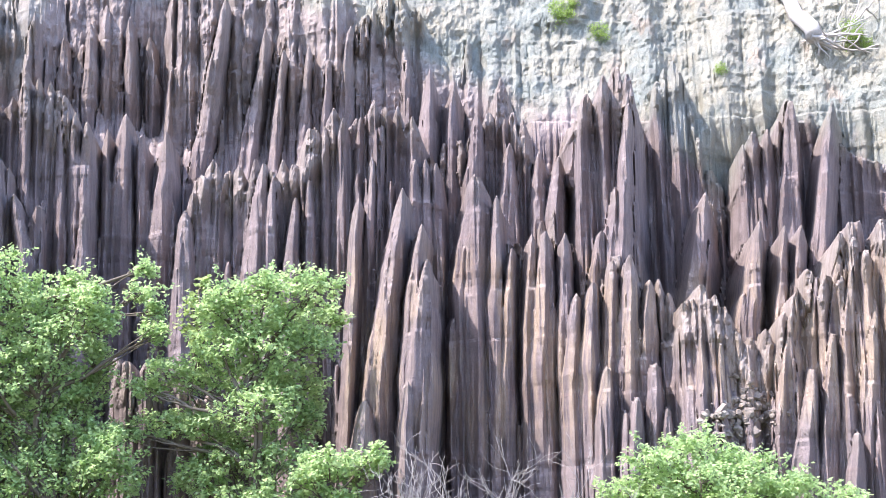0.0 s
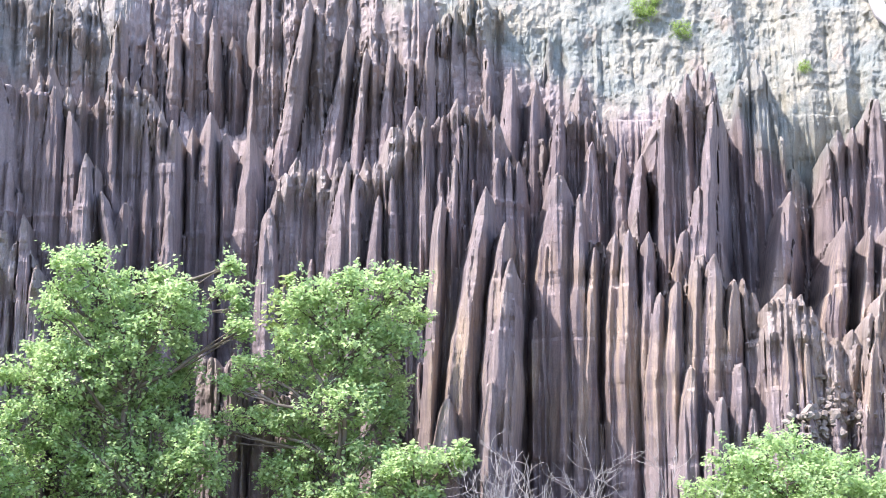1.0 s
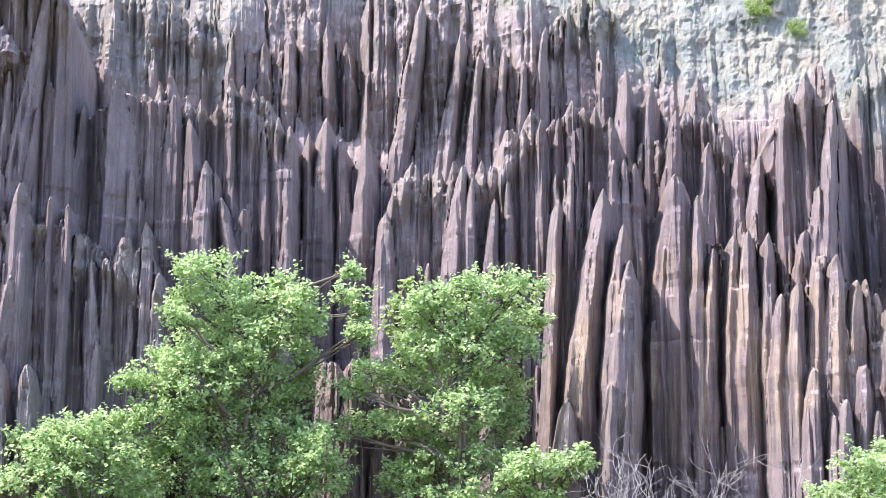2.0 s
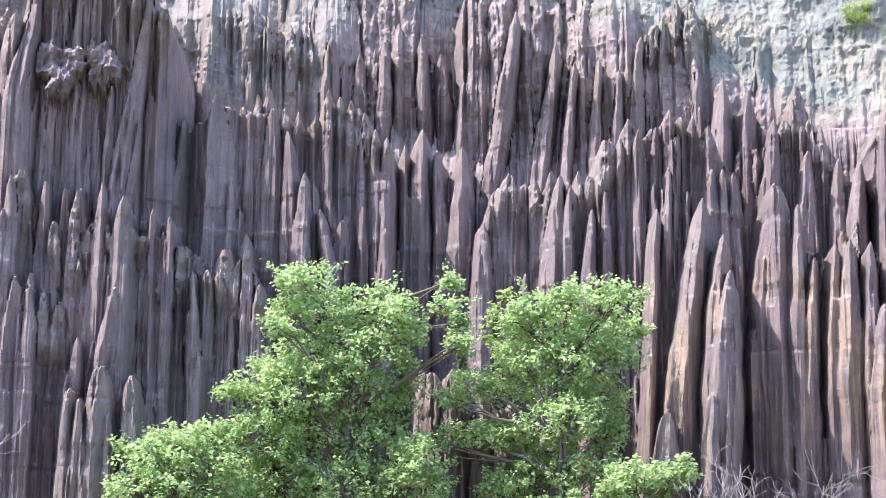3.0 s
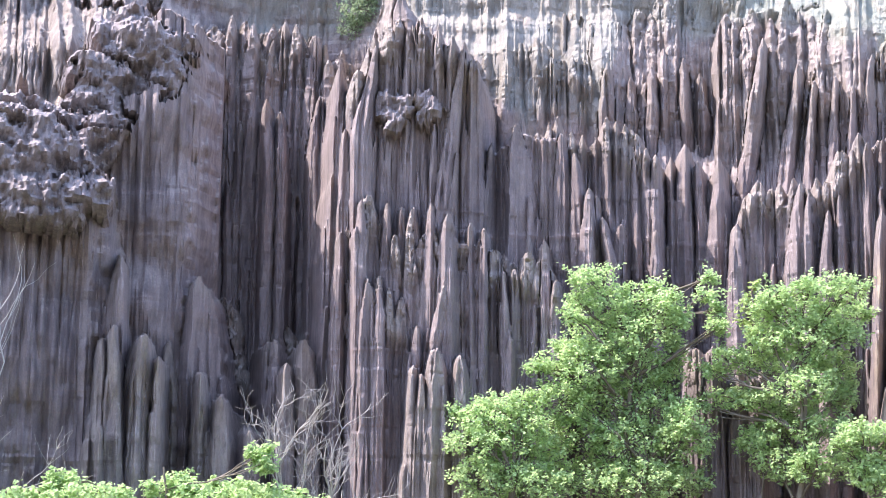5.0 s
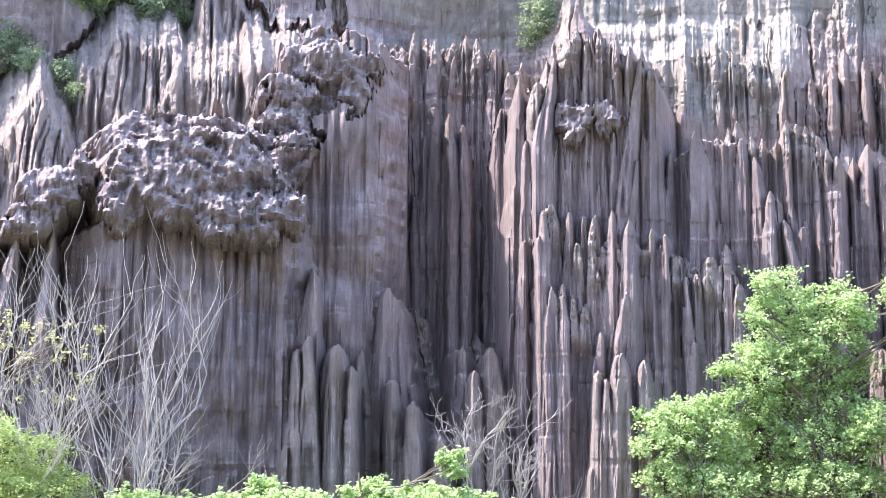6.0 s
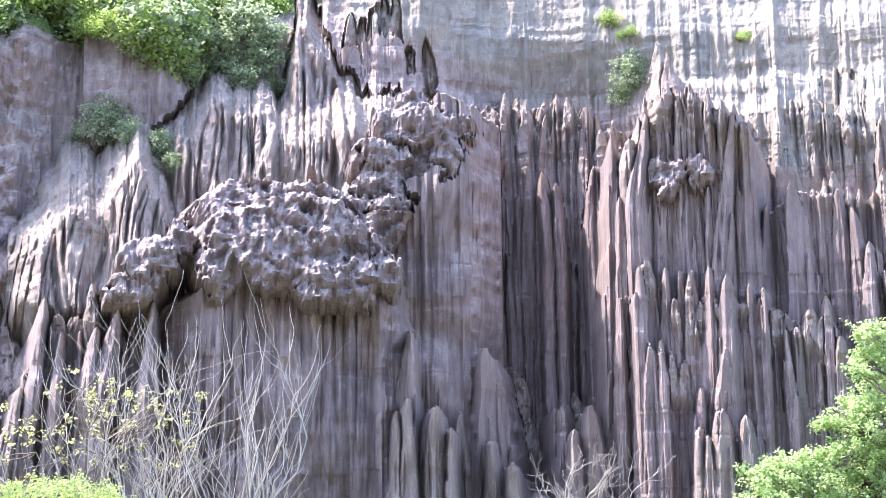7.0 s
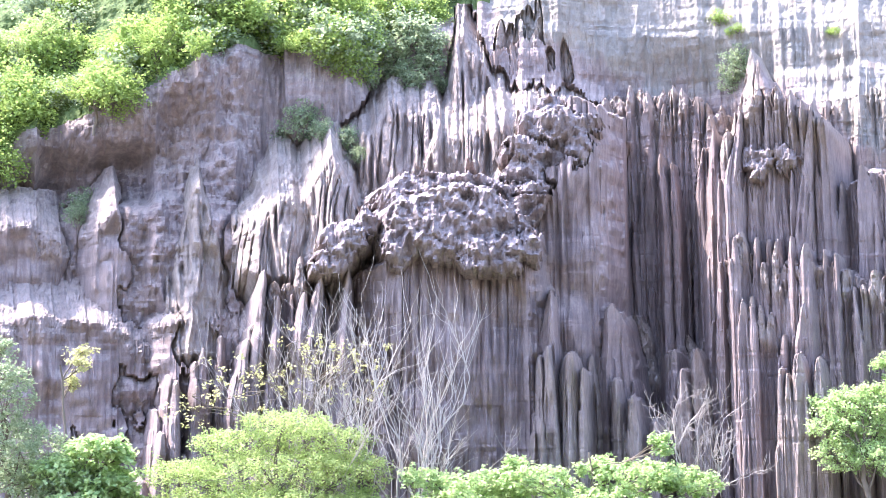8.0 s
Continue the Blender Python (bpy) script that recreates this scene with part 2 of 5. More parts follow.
def back_wall():
    """The wall behind all the fins: gullied, with deep recesses, crumbling clay above."""
    x, z = R.x, R.z
    left = smooth_step(-x, 21, 25)
    clay = smooth_step(x, 8, 16) * smooth_step(z, 12, 15)
    wx = x + 0.6 * fractal(x * 0.3, z * 0.2, 2.0, 4)
    y = 2.3 - 1.1 * left + back_depth(x, z)
    y -= (0.9 * ridge(wx, z, 0.45, 0.05, 1.0) + 0.6 * ridge(wx, z, 1.3, 0.08, 4.0)) * (1 - 0.5 * left) * (1 - 0.6 * clay) * (1 - 0.5 * smooth_step(z, 17.5, 19.5))
    y -= left * (1.6 * ridge(wx, z, 0.3, 0.1, 51.0) + 0.6 * ridge(wx, z, 0.9, 0.14, 53.0) + 0.3 * ridge(wx, z, 2.2, 0.25, 55.0) + 0.6 * np.abs(2 * fractal(x * 0.16, z * 0.5, 17.0, 5, 0.6) - 1))
    y -= clay * (2.4 * ridge(wx, z, 0.2, 0.07, 41.0) ** 1.5 + 0.8 * ridge(wx, z, 0.7, 0.2, 43.0) + 0.45 * (1 - np.abs(2 * fractal(x * 1.3, z * 0.9, 47.0, 5, 0.6) - 1)))
    y -= left * (0.8 * ridge(wx, z, 0.7, 0.3, 58.0) ** 2 + 0.4 * ridge(wx, z, 1.9, 0.5, 59.0) + 0.9 * np.abs(2 * fractal(x * 0.6, z * 0.55, 60.0, 4, 0.5) - 1))
    y -= left * 0.7 * (1 - np.abs(2 * fractal(x * 0.8, z * 0.6, 57.0, 5, 0.65) - 1))
    y += 1.3 * (fractal(x * 0.12, z * 0.06, 21.0, 3) - 0.5)
    # ledges of harder beds high up
    y -= 0.28 * smooth_step(z, 15.5, 17.5) * (1 - left) * (1 - 0.8 * smooth_step(x, 7, 12)) * (1 - np.abs(2 * fractal(x * 0.2, z * 0.9, 27.0, 4, 0.55) - 1))
    # recesses: place along the cliff, middle height, half width, half height, depth
    for cx, cz, w, h, d in ((-6.2, 8.0, 3.1, 11.5, 5.2), (23.4, 9.0, 2.0, 3.6, 2.8), (7.0, 16.5, 2.6, 3.5, 2.0), (-20.2, 9.0, 1.2, 3.0, 1.4), (4.3, 7.0, 0.9, 4.5, 1.2), (-29.8, 8.5, 2.0, 4.0, 1.2), (-28.5, 14.2, 3.2, 1.2, 2.0), (-19.6, 11.0, 1.2, 2.2, 2.0), (-22.6, 10.5, 1.0, 2.6, 1.8), (18.6, 9.6, 1.0, 2.2, 1.4)):
        y += d * np.exp(-((x - cx) / w) ** 2 - ((z - cz) / h) ** 4)
    y += 1.5 * left * np.exp(-((z - rim(x) + 2.6) / 1.3) ** 2) * (0.4 + 1.2 * vnoise(x * 0.35, 3.0))
    R.y = y
    R.rough = 1 + 0.5 * left + 0.1 * clay


back_wall()


def rib(gx, gz, x, y, tip, taper, width, edge, lean, batter, depth, blunt, sx, bend=9.0):
    """One fluted column: two flat flanks that meet in an upright edge, narrowing to a worn tip."""
    s = tip - gz - 0.9 * width * (fractal(gx * 2.6 + sx, gz * 0.9, sx, 3, 0.6) - 0.5)
    half = 0.5 * width * np.clip(s / taper, 0, 1) ** (0.8 - 0.5 * blunt) * (1 + 0.015 * np.maximum(0, s - taper)) + 0.012
    half = half * (0.84 + 0.32 * fractal(gz * 1.9 + sx, sx, 0.0, 3, 0.6))
    mid = x + lean * np.clip(s, 0, bend) + 0.10 * width * (vnoise(gz * 0.6 + sx, 3.3) - vnoise(tip * 0.6 + sx, 3.3)) + 0.04 * (vnoise(gz * 3.1 + sx, 8.3) - 0.5)
    u = (gx - mid) / half
    prow = np.where(u < edge, (edge - u) / (1 + edge), (u - edge) / (1 - edge))
    out = np.maximum(0, np.abs(u) - 1) * half
    face = y - batter * np.minimum(s, 9.0) + depth * half * np.minimum(prow, 1) ** 1.1
    return face + 11.0 * out + 14.0 * np.maximum(0, -s)


def buttress(crest, y, knee, gap=0.42, seed=1, jag=0.9, depth=0.5, rough=1.0, batter=0.05, cap_height=0.7, crust=0.0):
    """A mass of fluted columns with a jagged crumbling crest; crest: (place along the cliff, height) pairs. A mass of little relief is one worn wall."""
    rng = np.random.RandomState(300 + seed)
    cx, cz = np.array([c[0] for c in crest]), np.array([c[1] for c in crest])
    win = R.window(cx[0] - 1.0, cx[-1] + 1.0, -1, cz.max() + 1.5)
    x, z = R.x[win], R.z[win]
    beyond = np.maximum(0, np.maximum(cx[0] - x, x - cx[-1]) + 0.7 * (fractal(z * 0.9 + seed, x * 0.5, seed * 1.9, 4, 0.6) - 0.5))
    if batter < 0.2:
        batter *= float(np.interp(cx.mean(), (0, 3.5), (-0.3, 1.0)))
    line = np.interp(x, cx, cz) - 0.45 * jag - 0.3 + 1.2 * jag * (fractal(x * 1.9, seed * 2.7, 0.0, 4, 0.6) - 0.5)
    best = y + 0.5 - batter * np.clip(line - z, 0, 9) + (1.4 if depth < 0.37 and batter < 0.1 and cx.mean() < -20 else 5.0) * np.maximum(0, z - line) + (2.0 if depth < 0.37 or crust > 0.55 else 11.0) * beyond
    mound = crust > 0.55
    plain = mound or (depth < 0.37 and batter < 0.1)
    shallow = 0.6 if -9 < cx.mean() < 2 else 1.0
    if mound:
        wx = x + 0.5 * (fractal(x * 0.9, z * 0.5, seed * 1.3, 4) - 0.5)
        run = 0.5 * ridge(wx, z, 0.8, 0.10, seed * 1.7) + 0.25 * ridge(wx, z, 1.9, 0.16, seed * 2.3) - 0.5 * groove(wx, z, 1.5, 0.14, seed * 3.3) - 0.35 * groove(wx + 0.1 * z, z, 2.6, 0.25, seed * 4.1) - 0.3 * groove(wx - 0.08 * z, z, 4.6, 0.4, seed * 5.1, 2.4)
        line = line + 0.5 * jag * (ridge(wx, 0.0, 1.9, 1.0, seed * 2.3) + ridge(wx, 0.0, 0.8, 1.0, seed * 1.7) - 1.0)
        best = y + 0.9 - batter * np.clip(line - z, 0, 9) + (1.3 if cx.mean() < -8 else 5.0) * np.maximum(0, z - line) + (2.0 if cx.mean() < -8 else 7.0) * beyond - run * np.clip(0.5 + line - z, 0.2, 1)
    elif plain:
        wx = x + 0.3 * fractal(x * 0.9, z * 0.25, seed * 1.3, 3)
        best = best - 0.35 * ridge(wx, z, 0.55, 0.04, seed * 1.7) - 0.22 * ridge(wx, z, 1.6, 0.05, seed * 2.3) - 0.16 * ridge(wx, z, 3.4, 0.08, seed * 4.3) - 0.08 * ridge(wx, z, 7.1, 0.12, seed * 5.3) - 0.8 * np.abs(2 * fractal(x * 0.45, z * 0.4, seed * 3.7, 4, 0.5) - 1)

    def column(c, face, tip, taper, w, relief, blunt):
        cut = slice(*np.searchsorted(x[0], (c - w - 0.55, c + w + 0.55)))
        face = face + batter * (tip - np.interp(c, cx, cz))
        best[:, cut] = np.minimum(best[:, cut], rib(x[:, cut], z[:, cut], c, face, tip, taper, w, rng.uniform(-0.85, 0.35), rng.normal(0, 0.014), batter, relief * shallow, blunt, rng.uniform(0, 60)))

    p = cx[0]
    while p < cx[-1] and not plain:
        w = min(gap * rng.uniform(0.6, 1.0) * rng.choice((0.8, 1.2, 2.2)), 1.1)
        c = p + 0.5 * w
        tip = np.interp(c, cx, cz) + jag * (rng.uniform(-0.7, 0.1) if rng.rand() < 0.75 else rng.uniform(0.1, 0.5))
        column(c, y + 0.15 - depth * rng.uniform(0.0, 1.0), tip, w * rng.uniform(1.0, 3.0) ** 2 * 0.8, w * 1.15, rng.uniform(1.1, 2.0), rng.uniform(0.0, 0.95))
        p += 0.85 * w
    # lower and thinner columns stand before the mass
    for _ in range(int((0.0 if mound else 0.25 if plain else 1.2) * (cx[-1] - cx[0]) / gap)):
        c, w = rng.uniform(cx[0], cx[-1]), gap * rng.uniform(0.25, 0.9)
        tip = np.interp(c, cx, cz) - rng.uniform(0.3, 6.5)
        column(c, y - (0.15 if plain else 1.0) * depth * rng.uniform(0.3, 1.1), tip, w * rng.uniform(2.0, 9.0), w, 1.8, rng.uniform(0.0, 0.6))
    # crumbling crest
    cap = cap_height * (0.3 + 1.8 * vnoise(x * 0.9, seed * 3.1))
    over = np.clip(z - line + cap, 0, 2.0)
    best = best + 0.2 * np.minimum(over, 1.2) - 0.36 * np.minimum(1, over * 1.6) * (1 - np.abs(2 * fractal(x * 2.6, z * 1.9, seed * 0.6, 5, 0.65) - 1))
    if crust:
        best = best + 2.5 * np.maximum(0, knee + 1.6 * (fractal(x * 1.1, seed * 1.7, 0.0, 4, 0.6) - 0.5) - z)
    R.raise_form(win, best, "rock_buttress", rough, np.maximum(crust, (0.25 if plain else 0.4 if crust else 0.8) * smooth_step(over, 0.0, 0.9)))


SPIRE_RNG = np.random.RandomState(11)


def spire(x, y, top, knee, width, blunt, turn, lean):
    """A fin with a sharp or blunt tip, flanked by thinner ribs; turn moves its upright edge to one side."""
    rng = SPIRE_RNG
    reach = width + 1.0
    bend = 1.3 * (top - knee)
    span = abs(lean) * bend + reach
    win = R.window(x - span, x + span, -1, top + 0.6)
    gx, gz = R.x[win], R.z[win]
    edge = np.clip(0.6 * np.clip(turn / 25.0, -1, 1) - 0.3, -0.85, 0.5)
    batter = float(np.interp(x, (0, 3.5), (-0.01, 0.05)))
    taper = 1.1 * (top - knee)
    # let into the mass behind it
    behind = np.median(R.y[R.window(x - 0.5 * width - 0.15, x + 0.5 * width + 0.15, knee, top - 0.2 * (top - knee))])
    foot = top < 6.4 and -13 < x < 2
    y = y + (0.1 if foot else 0.2 if -5 < x < 1 and top > 12 else float(np.interp(x, (8, 13), (0.55, 0.2)))) * max(0.0, behind - 0.4 - 0.25 * width - y)
    best = rib(gx, gz, x, y, top, taper, 0.8 * width, edge, lean, batter, 1.5, blunt, rng.uniform(0, 60), bend)
    for _ in range(int(2 + 5 * width)):
        d = rng.uniform(-0.42, 0.42) * width
        w = width * rng.uniform(0.14, 0.3)
        drop = abs(d) / width * 2.0 * (top - knee) * rng.uniform(0.5, 1.3) + rng.uniform(0.2, 1.2) * width
        best = np.minimum(best, rib(gx, gz, x + d + lean * drop, y + 0.10 * width - 0.05 * drop + 0.7 * abs(d), top - drop, w * rng.uniform(3, 7), w, rng.uniform(-0.85, 0.4), lean, batter, 1.7, rng.uniform(0, 0.7), rng.uniform(0, 60), max(0.2, bend - drop)))
    # crust on the tips; low spires coloured pale all over: light stone plus painted-in sunlight
    R.raise_form(win, best, "rock_spire", 0.5, np.maximum(0.6 * foot, 0.5 * smooth_step(gz, top - 0.35 * (top - knee), top)))


def lumps(places, seed=3):
    """A knobbly overhanging mass of conglomerate: (x, y, z, half width, half height) bulges."""
    xs, zs = [p[0] for p in places], [p[2] for p in places]
    win = R.window(min(xs) - 2.5, max(xs) + 2.5, min(zs) - 2, max(zs) + 2)
    gx, gz = R.x[win], R.z[win]
    best = np.full(gx.shape, 1e6)
    amp = min(1.0, 0.35 + 0.5 * max(p[4] for p in places))
    wob = 1.5 * (fractal(gx * 1.1, gz * 1.6, seed * 1.0, 5, 0.65) - 0.5)
    for x, y, z, w, h in places:
        d = ((gx + wob - x) / (1.2 * w)) ** 2 + ((gz + wob - z) / (1.35 * h)) ** 2
        best = np.minimum(best, y + 0.55 - (0.3 + 0.35 * min(w, h)) * np.sqrt(np.maximum(0, 1 - d)) + 9 * np.maximum(0, np.sqrt(d) - 1))
    hx, hz = gx + 0.5 * (fractal(gx * 1.4, gz * 1.4, 9.0, 3) - 0.5), gz + 0.5 * (fractal(gx * 1.4, gz * 1.4, 19.0, 3) - 0.5)
    crust = 0.75 * np.abs(2 * fractal(hx * 0.8, hz * 1.1, seed + 3.0, 3, 0.5) - 1) + 0.4 * (1 - np.abs(2 * vnoise(hx * 1.9, hz * 2.4, seed + 7.0) - 1)) + 0.3 * vnoise(hx * 4.1, hz * 5.0, seed + 5.0) + 0.17 * vnoise(hx * 8.0, hz * 8.0, seed + 9.0)
    R.raise_form(win, best - amp * crust + 0.45 * amp, "conglomerate_cap", 1.3, 0.2)


def ribs(seed, count, half, length, out):
    """Small fins all over the faces, each with its own tip, thin above and fading below."""
    rng = np.random.RandomState(seed)
    for _ in range(count):
        x, top = rng.uniform(-35, 28), rng.uniform(0.5, 22)
        w, n, o = rng.uniform(*half), rng.uniform(*length), rng.uniform(*out)
        tilt = rng.normal(0, 0.02)
        win = R.window(x - w - 0.1, x + w + 0.1, top - n, top)
        gx, gz = R.x[win], R.z[win]
        s = (top - gz) / n
        hw = w * np.clip(s * 2.2, 0, 1) ** 0.8 + 1e-3
        u = np.abs(gx - x - tilt * (top - gz)) / hw
        e = rng.uniform(-0.5, 0.5)
        v = np.clip(1 - u, 0, 1)
        p = o * np.minimum(v * 1.25, 1.0) * np.clip((1 - s) * 1.6, 0, 1) * np.clip(s * 3, 0.25, 1)
        R.fin[win] = np.maximum(R.fin[win], p)


# buttresses: crest, depth, knee, rib spacing, seed, raggedness, relief, roughness
buttress(((1.8, 13.2), (2.5, 13.4), (3.2, 13.0), (4.4, 13.7), (5.0, 13.0), (5.7, 12.6)), 48.15, 8.66, 0.30, 1, 0.6, 0.45, 0.8)
buttress(((8.2, 11.2), (8.9, 11.0), (9.6, 11.1)), 48.31, 8.46, 0.35, 2, 0.9, 0.50, 1.0)
buttress(((9.6, 11.1), (10.6, 11.3), (11.5, 12.0), (12.2, 12.8), (12.8, 13.1), (13.9, 12.6)), 47.62, 3.26, 0.30, 3, 0.8, 0.45, 0.9)
buttress(((2.6, 19.6), (5.2, 19.8), (8.7, 19.9)), 55.65, 12.95, 0.80, 4, 1.0, 0.70, 1.0)
buttress(((8.2, 19.0), (9.7, 19.1), (11.4, 19.1)), 54.20, 12.62, 0.60, 5, 0.5, 0.30, 0.8)
buttress(((10.2, 15.9), (11.1, 16.2), (12.0, 16.6), (12.9, 17.3), (13.9, 17.6)), 52.55, 12.74, 0.40, 6, 1.0, 0.50, 1.0, 0.15)
buttress(((13.8, 11.8), (14.8, 11.9), (15.7, 13.2), (16.4, 13.8), (16.9, 12.8)), 49.47, 3.28, 0.32, 7, 0.8, 0.45, 0.9)
buttress(((16.2, 9.2), (17.3, 9.6), (18.0, 9.3)), 47.63, 2.90, 0.30, 8, 0.7, 0.45, 0.9)
buttress(((17.7, 7.6), (18.5, 7.9), (19.0, 8.3), (19.6, 8.3), (19.9, 8.0), (20.6, 6.9)), 45.93, 3.99, 0.30, 9, 0.6, 0.45, 0.8)
buttress(((20.4, 6.7), (20.9, 7.4), (21.5, 7.1), (22.0, 6.2)), 44.20, 4.70, 0.18, 10, 0.3, 0.35, 0.7, 0.35)
buttress(((22.1, 6.1), (23.0, 6.8), (23.8, 7.6), (24.7, 8.5), (26.2, 8.5)), 44.58, 2.71, 0.28, 11, 0.7, 0.45, 0.9, 0.18)
buttress(((18.2, 13.2), (18.8, 13.5), (19.5, 13.2)), 47.31, 8.48, 0.34, 12, 1.0, 0.50, 1.0)
buttress(((19.6, 14.2), (20.7, 13.1), (21.7, 11.7)), 52.91, 8.14, 0.60, 13, 0.5, 0.30, 0.8)
buttress(((22.3, 11.6), (23.1, 12.8), (23.6, 13.0)), 49.53, 7.41, 0.32, 14, 1.0, 0.50, 1.0)
buttress(((23.7, 13.6), (24.4, 13.5), (25.0, 12.9), (26.9, 11.6)), 51.76, 7.67, 0.50, 15, 0.6, 0.35, 0.8)
buttress(((6.5, 6.7), (7.3, 6.0), (9.0, 5.5)), 45.54, 2.83, 0.34, 16, 0.8, 0.50, 0.9)
buttress(((-4.1, 13.9), (-3.4, 15.5), (-2.6, 16.1), (-1.1, 15.8), (-0.3, 15.0)), 46.16, 10.00, 0.34, 17, 0.3, 0.40, 0.7, 0.14)
buttress(((-4.0, 10.4), (-2.8, 10.3), (-1.9, 10.1)), 45.38, 2.76, 0.55, 18, 1.5, 0.50, 0.8)
buttress(((0.2, 12.8), (1.2, 13.4), (2.4, 13.2)), 47.95, 9.42, 0.50, 19, 0.5, 0.35, 0.8)
buttress(((-6.2, 16.0), (-5.0, 16.6), (-4.2, 15.2)), 55.38, 6.07, 0.90, 20, 0.6, 0.40, 0.8)
buttress(((-9.7, 15.3), (-8.7, 15.0), (-7.7, 14.8), (-6.8, 14.4), (-6.1, 13.8)), 54.26, 7.18, 0.80, 21, 0.8, 0.50, 0.9)
buttress(((-3.8, 7.9), (-3.3, 8.1), (-2.6, 7.7)), 44.94, 1.62, 0.60, 22, 0.4, 0.40, 0.8)
buttress(((-9.6, 7.6), (-8.2, 8.7), (-7.4, 6.5), (-5.3, 6.9), (-3.9, 6.1)), 51.76, 1.18, 0.80, 23, 0.9, 0.40, 1.0)
buttress(((-18.0, 9.9), (-16.5, 11.6), (-14.5, 12.4), (-12.9, 12.2), (-12.0, 10.6)), 45.5, 1.18, 0.38, 25, 0.3, 0.36, 0.7, 0.05, 0.2)
buttress(((-12.7, 12.6), (-12.0, 14.4), (-11.2, 15.9), (-10.2, 16.8), (-9.2, 16.4)), 47.1, 9.49, 0.60, 26, 0.5, 0.30, 0.8, 0.05, 0.2)
buttress(((-9.1, 18.2), (-7.6, 17.8), (-5.4, 18.1), (-4.0, 16.0)), 52.99, 12.28, 0.70, 27, 1.0, 0.45, 1.0)
buttress(((-23.4, 7.0), (-22.4, 9.6), (-20.6, 9.8), (-18.5, 10.4)), 47.17, 4.46, 0.60, 29, 0.9, 0.50, 1.0)
buttress(((20.3, 14.8), (21.1, 15.1), (21.3, 13.8), (21.6, 11.5)), 51.83, 10.15, 0.34, 32, 0.8, 0.40, 0.9, 0.20)
buttress(((-33.4, 12.0), (-31.7, 12.4), (-30.3, 11.6)), 52.64, 8.30, 0.70, 33, 0.4, 0.30, 0.8, 0.06)
buttress(((-33.5, 8.1), (-31.0, 8.5), (-28.4, 8.2), (-26.2, 6.9)), 50.50, 0.95, 0.80, 34, 0.4, 0.30, 0.8, 0.06)
buttress(((-26.3, 8.1), (-24.8, 8.8), (-23.5, 8.1)), 49.29, 1.07, 0.70, 36, 0.5, 0.30, 0.8, 0.06)
buttress(((-29.1, 12.0), (-28.4, 13.2), (-27.9, 11.6)), 51.57, 8.30, 0.40, 37, 0.4, 0.30, 0.8, 0.06)
buttress(((-2.1, 9.9), (-1.2, 10.1), (0.2, 9.8)), 45.59, 2.80, 0.60, 38, 1.2, 0.30, 0.9)
buttress(((0.0, 9.2), (1.4, 9.4), (2.3, 9.1)), 45.76, 2.84, 0.55, 39, 1.5, 0.50, 0.8)
buttress(((-9.3, 18.1), (-8.3, 18.6), (-6.1, 18.2), (-4.2, 17.3)), 53.96, 14.87, 0.60, 40, 0.7, 0.45, 0.9)
buttress(((-13.3, 21.7), (-11.6, 22.4), (-10.9, 20.2)), 54.39, 17.61, 0.34, 41, 0.8, 0.45, 0.9)
buttress(((-2.2, 17.4), (-0.7, 16.9), (1.8, 17.4), (3.3, 17.0)), 53.15, 14.34, 0.36, 42, 0.7, 0.45, 0.9)

# pale crumbling masses cut by runnels
buttress(((-18.1, 13.9), (-16.5, 15.6), (-14.9, 16.5), (-13.3, 16.4), (-11.6, 16.2)), 48.60, 12.84, 0.40, 24, 1.2, 0.55, 1.1, 0.30, crust=0.9)
buttress(((-18.6, 16.2), (-17.4, 17.3), (-15.5, 16.8), (-14.8, 15.8)), 49.39, 12.98, 0.40, 28, 1.2, 0.55, 1.1, 0.25, crust=0.6)
buttress(((-22.9, 12.4), (-22.1, 13.4), (-21.3, 12.9), (-20.0, 14.9), (-19.2, 13.4), (-18.2, 11.2)), 47.50, 9.40, 0.26, 30, 0.5, 0.45, 1.1, 0.36, crust=0.9)
buttress(((-15.5, 17.6), (-14.8, 21.4), (-14.2, 20.6), (-13.4, 18.6), (-12.1, 18.2), (-10.5, 17.9), (-9.1, 17.0)), 51.96, 15.61, 0.40, 31, 1.2, 0.55, 1.0, 0.24, crust=0.6)
buttress(((-25.9, 11.4), (-25.5, 13.4), (-25.2, 14.0), (-24.7, 12.6), (-24.2, 10.2)), 49.29, 6.5, 0.26, 35, 0.4, 0.40, 1.1, 0.30, crust=0.9)
buttress(((-3.7, 15.6), (-3.3, 17.0), (-2.9, 18.6), (-2.4, 17.5), (-1.4, 16.2)), 47.0, 15.20, 0.24, 43, 0.8, 0.40, 1.1, 0.34, crust=0.9)
buttress(((20.2, 6.4), (20.9, 7.6), (21.6, 7.3), (22.2, 6.0)), 44.4, 4.70, 0.18, 44, 0.3, 0.40, 1.1, 0.34, crust=0.9)
